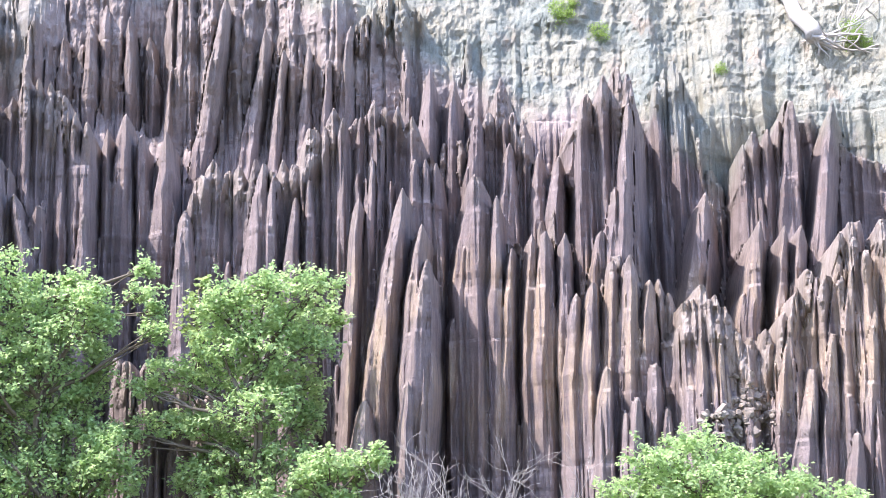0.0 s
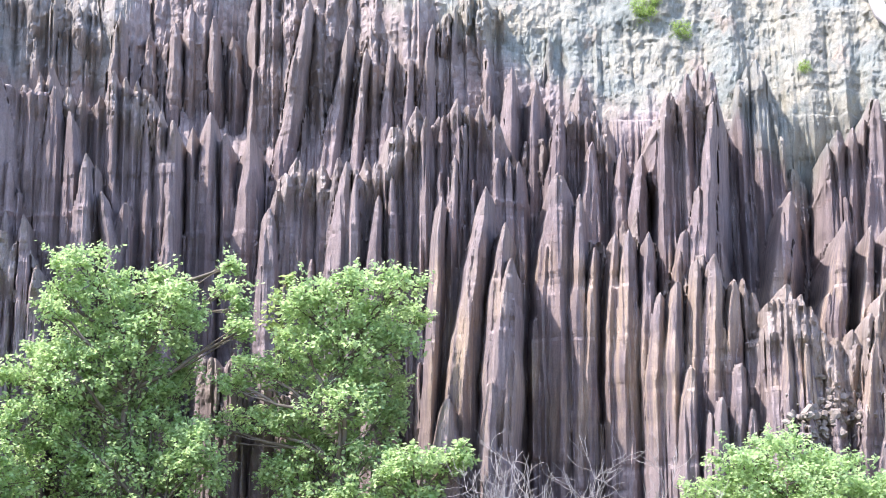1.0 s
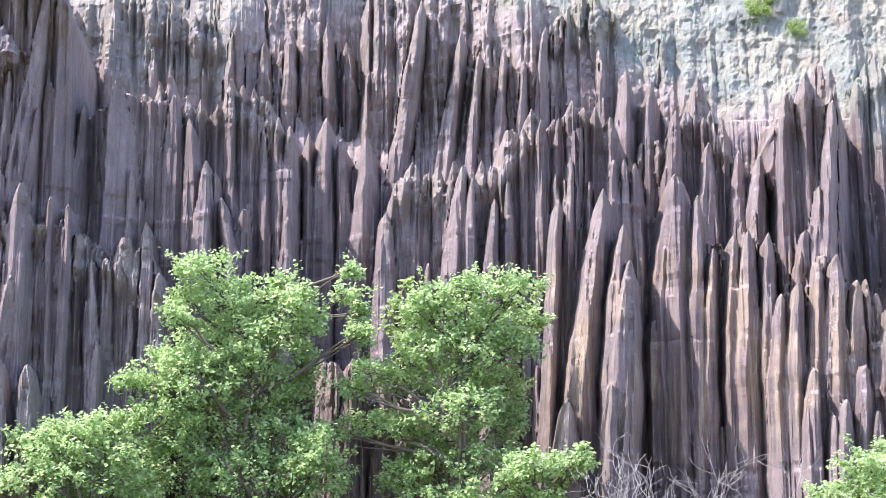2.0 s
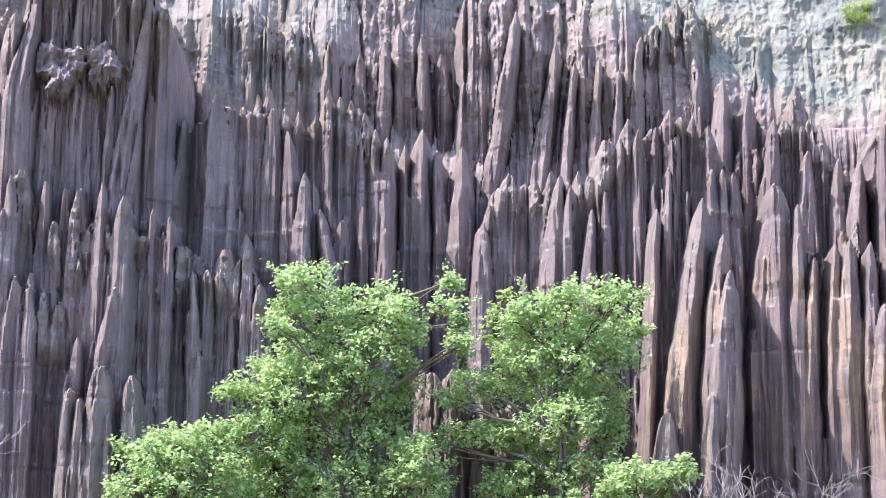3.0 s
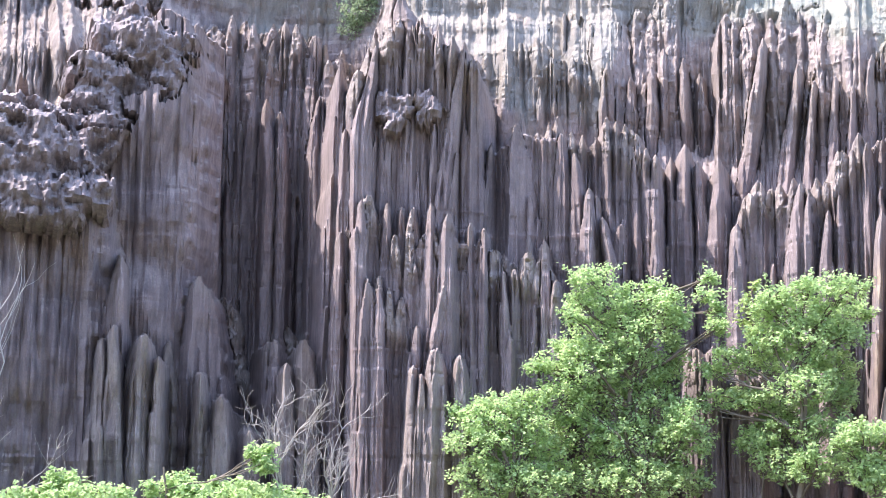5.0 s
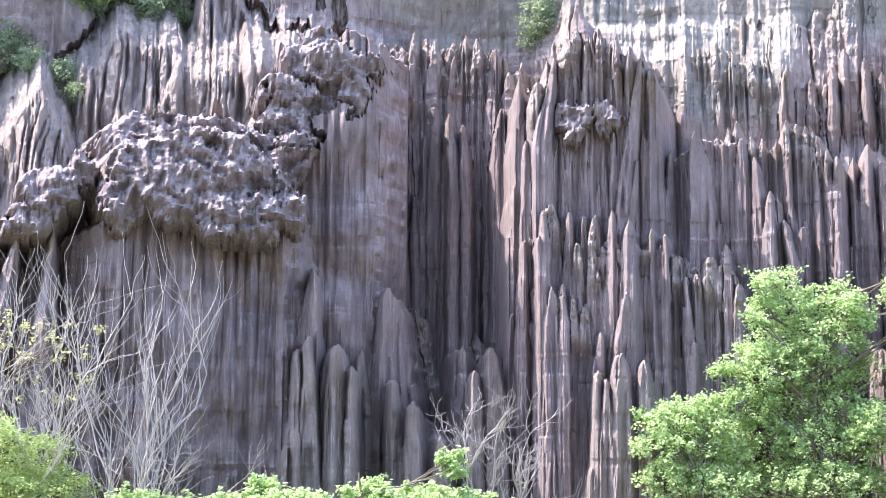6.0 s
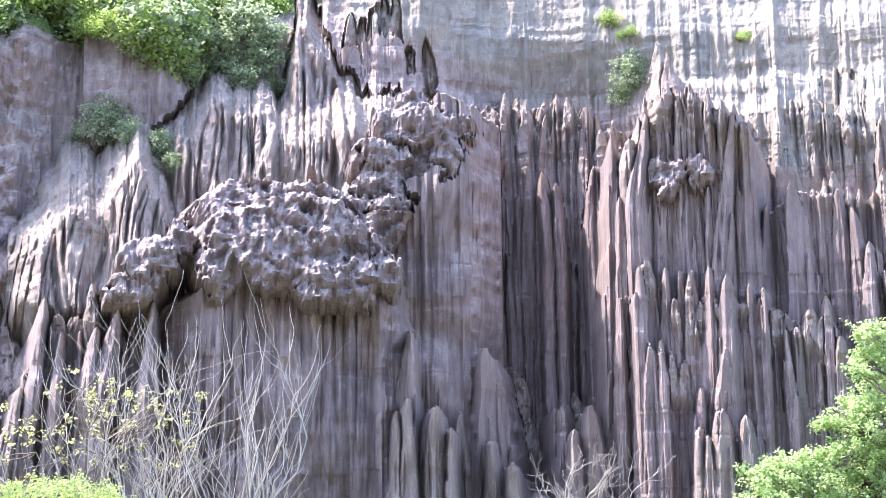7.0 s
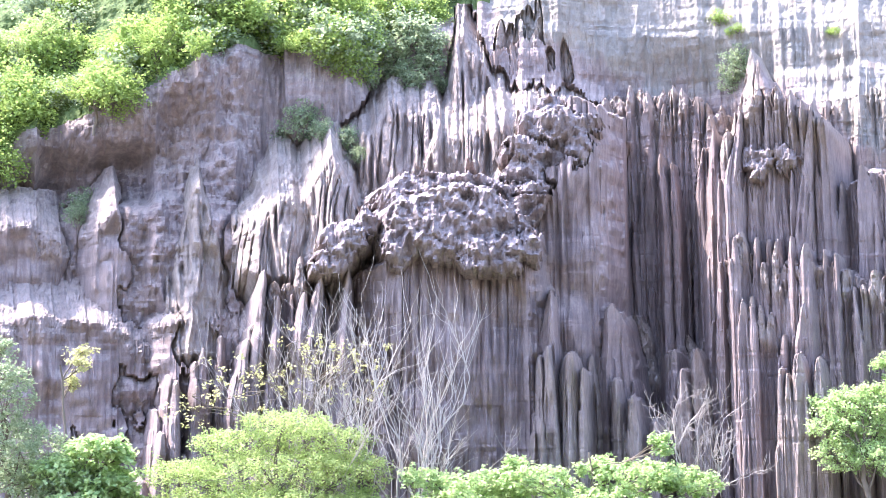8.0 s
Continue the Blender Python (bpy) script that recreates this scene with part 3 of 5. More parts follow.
# the ribbed upper wall under the clay
buttress(((-9.0, 17.4), (-6.5, 17.9), (-4.6, 17.0)), 53.4, 12.0, 0.70, 45, 0.8, 0.5, 1.0, 0.12, crust=0.35)
buttress(((0.4, 17.6), (2.2, 18.4), (4.6, 18.9), (6.2, 19.6)), 54.4, 12.0, 0.55, 46, 0.9, 0.6, 1.1, 0.14, 1.4, crust=0.3)
buttress(((7.6, 18.0), (9.2, 18.4), (10.8, 18.2), (12.4, 16.9)), 52.9, 12.0, 0.36, 47, 0.8, 0.5, 1.1, 0.16, 1.4, crust=0.45)
buttress(((11.4, 16.6), (13.2, 15.8), (14.6, 15.0), (16.4, 14.3), (17.8, 14.9), (19.2, 14.2)), 51.9, 10.0, 0.36, 48, 1.0, 0.5, 1.1, 0.16, 1.4, crust=0.6)

# spires: place, depth, tip, knee, width, bluntness, turn, lean
for s in (
    (3.78, 46.12, 10.93, 8.95, 0.58, 0.20, 24, -0.018),
    (4.13, 51.12, 16.25, 14.26, 0.55, 0.25, -20, 0.002),
    (4.52, 45.85, 10.05, 8.65, 0.56, 0.40, 15, -0.064),
    (4.94, 47.76, 12.58, 9.16, 0.38, 0.50, -5, 0.025),
    (4.88, 51.88, 15.98, 14.52, 0.39, 0.25, 12, -0.022),
    (5.65, 45.98, 9.76, 8.44, 0.27, 0.30, 20, -0.045),
    (5.53, 51.43, 16.23, 14.42, 0.34, 0.25, 10, -0.016),
    (6.11, 47.55, 12.52, 9.14, 0.33, 0.50, 15, -0.001),
    (6.57, 47.32, 12.95, 9.11, 0.86, 0.55, 18, -0.025),
    (6.53, 52.23, 16.52, 13.57, 0.46, 0.25, -10, 0.044),
    (6.95, 47.31, 12.36, 10.66, 0.39, 0.40, -10, 0.045),
):
    spire(*s)
for s in (
    (7.37, 44.27, 6.18, 4.50, 0.75, 0.55, 15, -0.027),
    (7.04, 52.28, 16.22, 13.43, 0.46, 0.25, 10, 0.043),
    (7.62, 46.75, 12.30, 9.01, 0.92, 0.25, 8, -0.042),
    (8.14, 44.48, 5.39, 4.01, 0.80, 0.70, 12, 0.017),
    (8.15, 45.52, 10.03, 7.19, 0.58, 0.45, 15, -0.023),
    (8.58, 44.31, 5.24, 4.00, 0.54, 0.70, 0, 0.014),
    (9.06, 50.28, 16.75, 11.99, 0.61, 0.25, 22, -0.137),
    (10.10, 46.70, 11.13, 9.03, 0.85, 0.30, 14, -0.062),
    (10.11, 50.14, 15.76, 12.13, 0.45, 0.25, 20, -0.116),
    (10.36, 46.81, 10.76, 8.21, 0.51, 0.40, -12, -0.034),
    (10.58, 50.35, 15.11, 12.35, 0.31, 0.25, 20, -0.092),
):
    spire(*s)
for s in (
    (10.94, 46.21, 10.21, 8.11, 0.56, 0.30, 18, -0.073),
    (11.29, 46.81, 10.77, 8.35, 0.37, 0.50, -15, 0.000),
    (11.26, 50.55, 15.35, 12.56, 0.31, 0.25, 15, -0.063),
    (11.77, 50.28, 14.89, 12.65, 0.29, 0.25, -12, -0.048),
    (12.37, 50.94, 16.13, 13.94, 0.45, 0.25, -15, -0.086),
    (12.54, 45.03, 9.98, 4.01, 0.34, 0.35, 20, -0.057),
    (12.71, 42.13, 4.94, 3.24, 0.89, 0.25, 12, -0.056),
    (12.92, 46.54, 11.17, 5.44, 0.43, 0.40, 20, -0.057),
    (12.98, 51.77, 16.83, 14.67, 0.42, 0.25, 12, -0.056),
    (13.19, 47.05, 12.16, 7.97, 0.43, 0.40, 18, -0.070),
    (13.41, 52.77, 17.61, 14.46, 0.42, 0.25, -15, -0.009),
):
    spire(*s)
for s in (
    (13.68, 43.84, 9.98, 6.42, 0.87, 0.15, 14, -0.135),
    (13.75, 41.79, 5.41, 3.21, 0.54, 0.25, 5, -0.020),
    (14.04, 46.54, 11.19, 10.10, 0.31, 0.35, 0, -0.013),
    (14.13, 43.17, 9.03, 6.33, 0.47, 0.15, 22, -0.108),
    (14.27, 46.56, 11.25, 9.96, 0.34, 0.35, -10, -0.014),
    (14.27, 42.65, 8.13, 5.04, 0.86, 0.25, -18, -0.083),
    (14.45, 48.96, 14.31, 11.98, 0.52, 0.40, 12, -0.039),
    (14.56, 46.54, 11.17, 9.95, 0.34, 0.35, 8, -0.016),
    (15.06, 48.60, 13.88, 11.73, 0.44, 0.35, -15, -0.037),
    (15.48, 52.30, 16.11, 14.14, 0.53, 0.30, -15, -0.063),
    (15.59, 45.12, 10.66, 8.28, 1.19, 0.75, 22, -0.063),
):
    spire(*s)
for s in (
    (15.65, 47.83, 12.79, 10.94, 0.52, 0.30, 15, -0.076),
    (16.07, 45.35, 10.01, 7.65, 0.39, 0.50, 10, -0.042),
    (16.31, 50.40, 14.50, 11.85, 0.61, 0.15, -15, -0.055),
    (16.12, 46.05, 5.91, 3.76, 0.61, 0.25, -18, -0.070),
    (16.47, 47.73, 11.93, 10.47, 0.49, 0.30, -12, -0.044),
    (16.41, 45.37, 8.81, 6.58, 0.42, 0.35, 0, -0.057),
    (16.51, 45.89, 4.63, 2.97, 0.55, 0.20, -18, -0.085),
    (16.77, 45.82, 3.97, 2.83, 0.55, 0.30, -10, -0.015),
    (16.95, 45.24, 9.04, 7.08, 0.39, 0.40, -12, -0.057),
    (17.24, 47.66, 11.71, 10.58, 0.34, 0.30, 0, -0.066),
    (17.29, 44.93, 9.11, 6.51, 0.70, 0.65, 12, -0.052),
):
    spire(*s)
for s in (
    (17.73, 46.98, 11.41, 9.99, 0.46, 0.35, 15, -0.071),
    (17.77, 45.06, 8.92, 6.52, 0.42, 0.45, -20, -0.032),
    (17.99, 44.27, 7.46, 5.90, 0.47, 0.40, 18, -0.088),
    (18.41, 44.14, 7.62, 5.62, 0.72, 0.40, 16, -0.065),
    (18.71, 45.42, 9.21, 8.14, 0.42, 0.30, -18, -0.103),
    (18.66, 43.05, 5.70, 3.20, 0.65, 0.50, 18, -0.067),
    (18.93, 44.21, 8.15, 5.87, 0.61, 0.45, 14, -0.082),
    (19.11, 45.70, 10.22, 8.18, 0.48, 0.20, 10, -0.108),
    (19.09, 42.78, 4.63, 3.06, 0.35, 0.40, 18, -0.060),
    (19.50, 45.56, 12.17, 8.41, 0.56, 0.25, 15, -0.085),
    (19.34, 43.92, 8.24, 5.83, 0.85, 0.45, 20, -0.059),
):
    spire(*s)
for s in (
    (19.38, 42.81, 4.92, 3.89, 0.48, 0.40, -5, -0.070),
    (19.82, 44.16, 7.73, 5.84, 0.57, 0.35, -24, -0.044),
    (19.87, 43.19, 5.76, 4.51, 0.43, 0.55, 20, -0.067),
    (20.10, 42.93, 4.72, 4.00, 0.29, 0.40, -15, -0.066),
    (21.40, 46.04, 10.19, 7.76, 0.58, 0.35, 22, -0.141),
    (22.67, 45.59, 9.30, 7.38, 0.54, 0.20, 18, -0.149),
    (23.28, 45.58, 9.16, 7.22, 0.35, 0.20, -12, -0.087),
    (23.72, 48.66, 12.87, 7.67, 0.83, 0.60, -22, -0.050),
    (23.18, 43.59, 6.67, 4.47, 0.53, 0.30, -15, -0.111),
    (23.69, 45.92, 9.23, 7.52, 0.32, 0.20, -8, -0.124),
    (23.62, 43.02, 5.46, 3.34, 0.78, 0.20, 15, -0.128),
):
    spire(*s)
for s in (
    (23.89, 44.14, 7.58, 6.23, 0.58, 0.40, 15, -0.164),
    (24.75, 47.94, 12.79, 8.37, 0.60, 0.15, 22, -0.126),
    (24.16, 43.39, 6.24, 3.95, 0.60, 0.30, -20, -0.096),
    (24.45, 44.05, 8.10, 4.96, 0.84, 0.35, -20, -0.097),
    (24.68, 43.85, 7.67, 4.21, 0.60, 0.30, -20, -0.088),
    (24.97, 44.61, 8.97, 7.26, 0.85, 0.60, 12, -0.108),
    (24.55, 42.56, 3.99, 2.72, 0.64, 0.30, 0, -0.113),
    (25.16, 43.44, 6.66, 4.40, 0.60, 0.25, 10, -0.119),
    (25.34, 44.22, 8.24, 5.69, 0.73, 0.40, -8, -0.082),
):
    spire(*s)
for s in (
    (-8.72, 49.10, 8.46, 4.53, 1.72, 0.80, -10, 0.082),
    (-6.77, 49.38, 14.91, 12.76, 0.42, 0.40, -10, 0.040),
    (-6.24, 48.57, 6.85, 4.56, 0.79, 0.50, -5, 0.036),
    (-6.35, 49.26, 14.54, 12.75, 0.36, 0.40, -10, 0.053),
    (-5.82, 53.55, 12.10, 9.32, 0.75, 0.40, -10, 0.064),
    (-5.30, 49.46, 7.15, 4.65, 0.74, 0.60, -15, 0.062),
    (-5.08, 53.70, 11.99, 8.34, 0.76, 0.40, -15, 0.057),
    (-5.07, 49.43, 15.05, 13.52, 0.46, 0.30, 10, -0.033),
    (-3.68, 44.03, 10.31, 9.01, 0.42, 0.40, 1, 0.002),
    (-3.44, 44.02, 7.85, 5.42, 0.89, 0.55, -32, 0.036),
    (-3.10, 44.00, 7.70, 7.07, 0.30, 0.40, 1, 0.047),
):
    spire(*s)
for s in (
    (-3.39, 45.84, 14.80, 10.69, 0.68, 0.35, 20, -0.041),
    (-2.87, 45.07, 10.29, 7.23, 0.60, 0.45, 20, -0.005),
    (-2.73, 46.05, 15.84, 10.76, 0.87, 0.60, 1, -0.035),
    (-2.41, 45.39, 10.31, 7.29, 0.55, 0.50, -24, 0.047),
    (-1.86, 43.59, 6.67, 5.14, 0.54, 0.30, 20, -0.077),
    (-2.02, 45.22, 10.25, 7.28, 0.45, 0.50, -29, 0.041),
    (-1.71, 42.85, 5.21, 3.24, 0.50, 0.40, -4, -0.011),
    (-1.94, 45.99, 16.10, 10.79, 0.87, 0.60, -26, 0.009),
    (-1.48, 44.77, 10.31, 7.22, 0.55, 0.40, 22, -0.026),
    (-1.24, 42.77, 5.71, 4.03, 1.04, 0.35, -4, 0.004),
    (-1.06, 43.86, 7.69, 6.28, 0.78, 0.25, -4, -0.123),
):
    spire(*s)
for s in (
    (-1.29, 46.01, 15.75, 10.82, 0.78, 0.60, -32, 0.020),
    (-0.92, 44.40, 9.81, 7.75, 0.97, 0.75, -2, 0.006),
    (-0.52, 42.90, 5.67, 4.06, 0.62, 0.45, -29, 0.009),
    (-0.47, 45.52, 15.14, 10.42, 0.78, 0.25, 24, -0.139),
    (-0.22, 45.01, 9.75, 6.73, 0.61, 0.50, -20, 0.058),
    (0.21, 44.53, 9.62, 8.37, 0.27, 0.30, 20, 0.006),
    (0.43, 46.85, 12.61, 9.98, 0.62, 0.45, -6, -0.043),
    (0.83, 44.99, 8.32, 6.18, 0.39, 0.20, 1, 0.043),
    (1.08, 44.45, 6.40, 4.87, 0.48, 0.35, 20, -0.032),
    (1.20, 46.71, 13.19, 11.05, 1.15, 0.40, -29, 0.084),
    (1.65, 46.50, 9.64, 5.48, 0.61, 0.50, -20, 0.024),
):
    spire(*s)
for s in (
    (2.13, 45.43, 9.30, 6.25, 0.61, 0.50, -20, 0.037),
    (2.69, 46.97, 12.97, 11.14, 0.75, 0.65, 24, -0.007),
    (3.10, 46.39, 12.24, 9.95, 0.62, 0.50, 24, 0.051),
    (3.56, 45.47, 10.99, 9.18, 0.55, 0.20, 22, -0.019),
    (3.95, 45.36, 10.08, 8.88, 0.34, 0.40, 15, 0.195),
):
    spire(*s)
for s in (
    (-11.61, 44.18, 6.08, 2.18, 0.81, 0.30, 18, -0.021),
    (-11.22, 43.91, 5.09, 1.87, 0.70, 0.35, 10, 0.011),
):
    spire(*s)
for s in (
    (-11.18, 45.12, 8.69, 5.80, 0.71, 0.10, 22, -0.117),
    (-10.53, 44.49, 6.10, 5.44, 0.46, 0.40, 10, -0.133),
    (-9.91, 43.82, 5.53, 2.51, 0.42, 0.30, 22, -0.001),
    (-9.35, 51.36, 16.84, 14.91, 0.65, 0.60, -10, 0.022),
    (-9.19, 50.21, 14.37, 10.41, 0.47, 0.35, 15, -0.005),
    (-8.94, 50.28, 14.46, 10.43, 0.47, 0.40, 5, 0.021),
    (-8.70, 45.20, 8.09, 5.53, 1.96, 0.35, -12, 0.045),
    (-8.58, 44.70, 5.24, 3.52, 0.60, 0.40, 5, 0.024),
    (-8.33, 52.99, 14.63, 9.90, 0.65, 0.40, 10, -0.000),
    (-7.93, 43.61, 4.44, 1.58, 0.88, 0.60, 5, 0.035),
    (-8.06, 52.92, 14.52, 10.49, 0.43, 0.40, -10, 0.018),
):
    spire(*s)
for s in (
    (-7.58, 52.87, 14.48, 10.49, 0.86, 0.45, 8, -0.020),
    (-7.05, 43.22, 3.64, 1.91, 0.81, 0.40, -5, 0.019),
    (-6.98, 52.57, 13.49, 9.28, 0.54, 0.40, -12, 0.015),
    (-6.52, 44.93, 6.45, 1.92, 0.71, 0.70, -5, 0.017),
    (-6.42, 52.53, 13.30, 8.89, 1.01, 0.70, -15, 0.034),
    (-6.30, 44.92, 6.40, 3.88, 0.68, 0.50, -10, 0.016),
    (-5.93, 44.50, 5.51, 3.22, 0.64, 0.40, -10, 0.015),
    (-5.39, 45.07, 6.26, 3.24, 1.07, 0.75, -10, 0.031),
    (-3.44, 44.49, 8.02, 3.56, 1.00, 0.60, -8, 0.015),
    (-3.30, 45.37, 15.12, 13.17, 0.73, 0.30, 22, -0.184),
    (-2.53, 45.90, 17.12, 14.91, 1.65, 0.30, 20, 0.113),
):
    spire(*s)
for s in (
    (-1.97, 43.15, 5.43, 1.95, 0.53, 0.40, 18, -0.018),
    (-1.34, 43.06, 5.82, 1.96, 0.71, 0.50, 5, -0.014),
    (-0.52, 43.19, 5.76, 1.96, 0.64, 0.50, -5, 0.007),
):
    spire(*s)
for s in (
    (-27.48, 51.78, 7.93, 6.27, 1.17, 0.60, 20, -0.036),
    (-27.40, 45.35, 1.73, 0.92, 0.98, 0.30, 15, -0.199),
    (-25.27, 50.83, 8.27, 5.08, 1.50, 0.75, 12, 0.010),
    (-25.28, 47.73, 4.49, 2.35, 1.21, 0.60, 15, -0.040),
    (-23.44, 44.87, 6.85, 4.77, 0.71, 0.30, 18, -0.156),
    (-22.80, 45.33, 9.48, 5.21, 0.62, 0.30, 20, -0.090),
):
    spire(*s)
for s in (
    (-22.26, 44.98, 8.59, 5.19, 0.63, 0.30, 15, -0.043),
    (-21.18, 44.63, 8.51, 6.83, 0.76, 0.40, 10, -0.107),
    (-20.54, 44.58, 9.29, 6.41, 1.35, 0.15, 18, -0.183),
    (-19.42, 44.05, 9.33, 5.95, 0.91, 0.30, 12, -0.064),
):
    spire(*s)
for s in (
    (-10.36, 43.52, 6.06, 5.00, 0.77, 0.40, 0, -0.068),
):
    spire(*s)

# columns down the side of the great pillar, and a pale blade at the foot of the overhanging wall
for s in (
    (-11.30, 43.3, 6.3, 2.2, 0.85, 0.2, 10, 0.03),
    (-11.12, 43.0, 8.4, 6.2, 0.36, 0.2, 10, -0.02),
    (-9.90, 43.4, 5.5, 3.0, 0.36, 0.3, 5, 0.0),
    (-4.45, 46.4, 15.0, 12.5, 0.50, 0.3, 0, -0.01),
    (-4.25, 45.9, 12.8, 10.5, 0.45, 0.5, -8, 0.01),
    (-4.65, 46.8, 11.5, 9.0, 0.55, 0.2, 5, 0.0),
    (-4.35, 45.6, 9.5, 7.0, 0.45, 0.5, 0, -0.01),
    (-4.75, 46.6, 7.5, 5.0, 0.60, 0.4, -10, 0.0),
):
    spire(*s)

# conglomerate caps
lumps(((-15.1, 45.0, 11.0, 2.5, 1.1), (-12.1, 46.4, 12.7, 0.91, 1.09), (-16.4, 45.4, 12.2, 1.58, 0.70), (-11.0, 46.9, 14.6, 1.10, 0.82), (-15.7, 45.6, 12.8, 1.77, 0.32), (-16.7, 44.5, 10.9, 0.87, 0.79), (-15.3, 44.6, 11.5, 1.24, 0.71), (-13.7, 44.4, 11.3, 0.81, 0.63), (-13.7, 44.0, 9.9, 1.25, 0.50), (-15.8, 44.2, 10.3, 1.06, 0.62), (-12.1, 44.6, 10.0, 0.47, 0.54), (-17.4, 44.6, 10.1, 0.61, 0.55), (-14.6, 44.2, 10.7, 1.24, 0.53), (-13.2, 45.6, 12.7, 0.72, 0.25)), 3)
lumps(((-11.6, 46.3, 15.6, 0.73, 0.40), (-10.6, 46.0, 15.1, 1.10, 0.40), (-12.1, 45.9, 14.2, 0.91, 0.40), (-10.0, 46.3, 14.3, 0.52, 0.70), (-11.9, 45.6, 12.4, 0.50, 0.30)), 4)
lumps(((-2.6, 45.85, 13.3, 0.95, 0.5), (-1.8, 45.85, 13.2, 0.55, 0.5)), 5)
lumps(((-19.6, 44.9, 10.5, 0.81, 0.51), (-20.2, 45.1, 9.6, 0.69, 0.34), (-18.6, 45.2, 11.2, 0.46, 0.42)), 6)


# ---- overlapping slabs low on the shaded walls ----
def slabs(seed, count, u0, u1, z0, z1):
    rng = np.random.RandomState(seed)
    for _ in range(count):
        u, top, w = rng.uniform(u0, u1), rng.uniform(z0, z1), rng.uniform(0.4, 1.1)
        spire(u, 48.6 + 0.12 * top - rng.uniform(1.2, 2.6) - 0.12 * (z1 - top), top, max(0.2, top - rng.uniform(1.2, 3.5)), w, rng.uniform(0.25, 0.7), rng.uniform(-25, 12), rng.normal(0, 0.02))


slabs(81, 20, -15.5, -9.5, 1.5, 8.0)
slabs(83, 14, -3, 4, 1.5, 6.5)
slabs(82, 26, -27, -15, 1.5, 8.0)


# ---- finish the relief: flutes, small fins, crumble, and one mesh for each form ----
def finish_cliff():
    x, z = R.x, R.z
    left = smooth_step(-x, 21, 25)
    clay_wall = smooth_step(x, 9, 16) * smooth_step(z, 12, 15) * (R.form == 0)
    ribs(101, 500, (0.12, 0.28), (3.0, 9.0), (0.25, 0.55))
    ribs(102, 2600, (0.05, 0.13), (2.0, 7.0), (0.10, 0.26))
    ribs(103, 3000, (0.035, 0.06), (0.8, 4.0), (0.04, 0.10))
    zone = np.interp(x, (-24, -20, -9, -6, 2, 6), (0.3, 0.5, 0.5, 0.6, 0.7, 0.9)) * (1 - 0.3 * smooth_step(z, 12, 15))
    keep = zone * (1 - 0.75 * clay_wall) * np.where(R.rough < 0.6, 0.7, 1.0) * np.where(R.rough > 1.05, 0.6, 1.0)
    R.y -= R.fin * keep
    wx = x + 0.10 * fractal(x * 1.5, z * 0.3, 61.0, 3)
    R.y -= keep * (0.28 * ridge(wx, z, 1.7, 0.02, 6.0) ** 1.5 + 0.18 * ridge(wx, z, 3.7, 0.04, 8.0) + 0.07 * ridge(wx, z, 8.0, 0.12, 15.0))
    cut = (0.35 + 0.65 * np.maximum(smooth_step(-x, 6, 10), smooth_step(z, 12.5, 15))) * (1 - 0.5 * clay_wall) * np.where(R.rough > 1.25, 0.3, 1.0) * (1 - 0.6 * left) * (1 - 0.75 * (R.form == 0) * smooth_step(z, 15.5, 17))
    cut = cut * np.clip(2.2 * fractal(x * 0.4, z * 0.3, 65.0, 3) - 0.45, 0.1, 1.0)
    R.y += cut * (0.32 * groove(wx, z, 1.1, 0.07, 62.0) + 0.26 * groove(wx, z, 2.3, 0.12, 63.0) + 0.16 * groove(wx, z, 4.7, 0.25, 64.0, 2.4))
    R.rough += 0.4 * smooth_step(z, 11.5, 15) + 0.5 * R.crust
    R.y -= 0.15 * (fractal(x * 0.8, z * 0.6, 37.0, 5, 0.55) - 0.5)
    upper = smooth_step(z, 13, 15) * (1 - 0.7 * smooth_step(z, 16, 18)) * smooth_step(x, -4, 0) * (1 - smooth_step(x, 10, 14)) * (R.rough > 0.7)
    R.y -= upper * (0.5 * ridge(wx, z, 0.7, 0.08, 73.0) ** 1.5 + 0.4 * ridge(wx, z, 1.9, 0.16, 75.0) + 0.22 * (1 - np.abs(2 * fractal(x * 2.0, z * 1.3, 77.0, 4, 0.65) - 1)))
    # hanging curtains and hollows on the western walls
    west = smooth_step(-x, 7, 10) * (R.rough < 1.45)
    R.y -= west * (1.2 * np.abs(2 * fractal(x * 0.22, z * 0.2, 86.0, 3, 0.5) - 1) + 0.7 * np.abs(2 * fractal(x * 0.42, z * 0.3, 87.0, 5, 0.45) - 1) + 0.4 * ridge(wx, z, 0.75, 0.1, 89.0)) + 0.9 * left * (np.abs(2 * fractal(x * 0.3, z * 0.35, 97.0, 4, 0.6) - 1) - 0.3)
    crumb = 0.30 * (1 - np.abs(2 * fractal(x * 1.7, z * 0.6, 3.0, 5, 0.6) - 1)) + 0.16 * (1 - np.abs(2 * fractal(x * 4.0, z * 2.6, 33.0, 3, 0.6) - 1))
    R.y -= crumb * np.clip(R.rough - 0.75, 0.06, 1.1)
    knob = np.isin(R.form, [k for k, n in enumerate(R.names) if n == "conglomerate_cap"])
    R.y -= knob * (0.18 * np.abs(2 * fractal(x * 3.1 + 0.3 * z, z * 3.4, 23.0, 3, 0.6) - 1) + 0.14 * vnoise(x * 9.0, z * 7.0, 24.0))
    # beds: some cut back, some standing a little proud
    bed = fractal(x * 0.08 + 0.02 * z, z * 1.5, 71.0, 4, 0.6)
    R.y += 0.05 * smooth_step(bed, 0.53, 0.6) + 0.05 * np.maximum(0, 2 * fractal(x * 0.25, z * 2.4, 72.0, 4, 0.6) - 1.0)
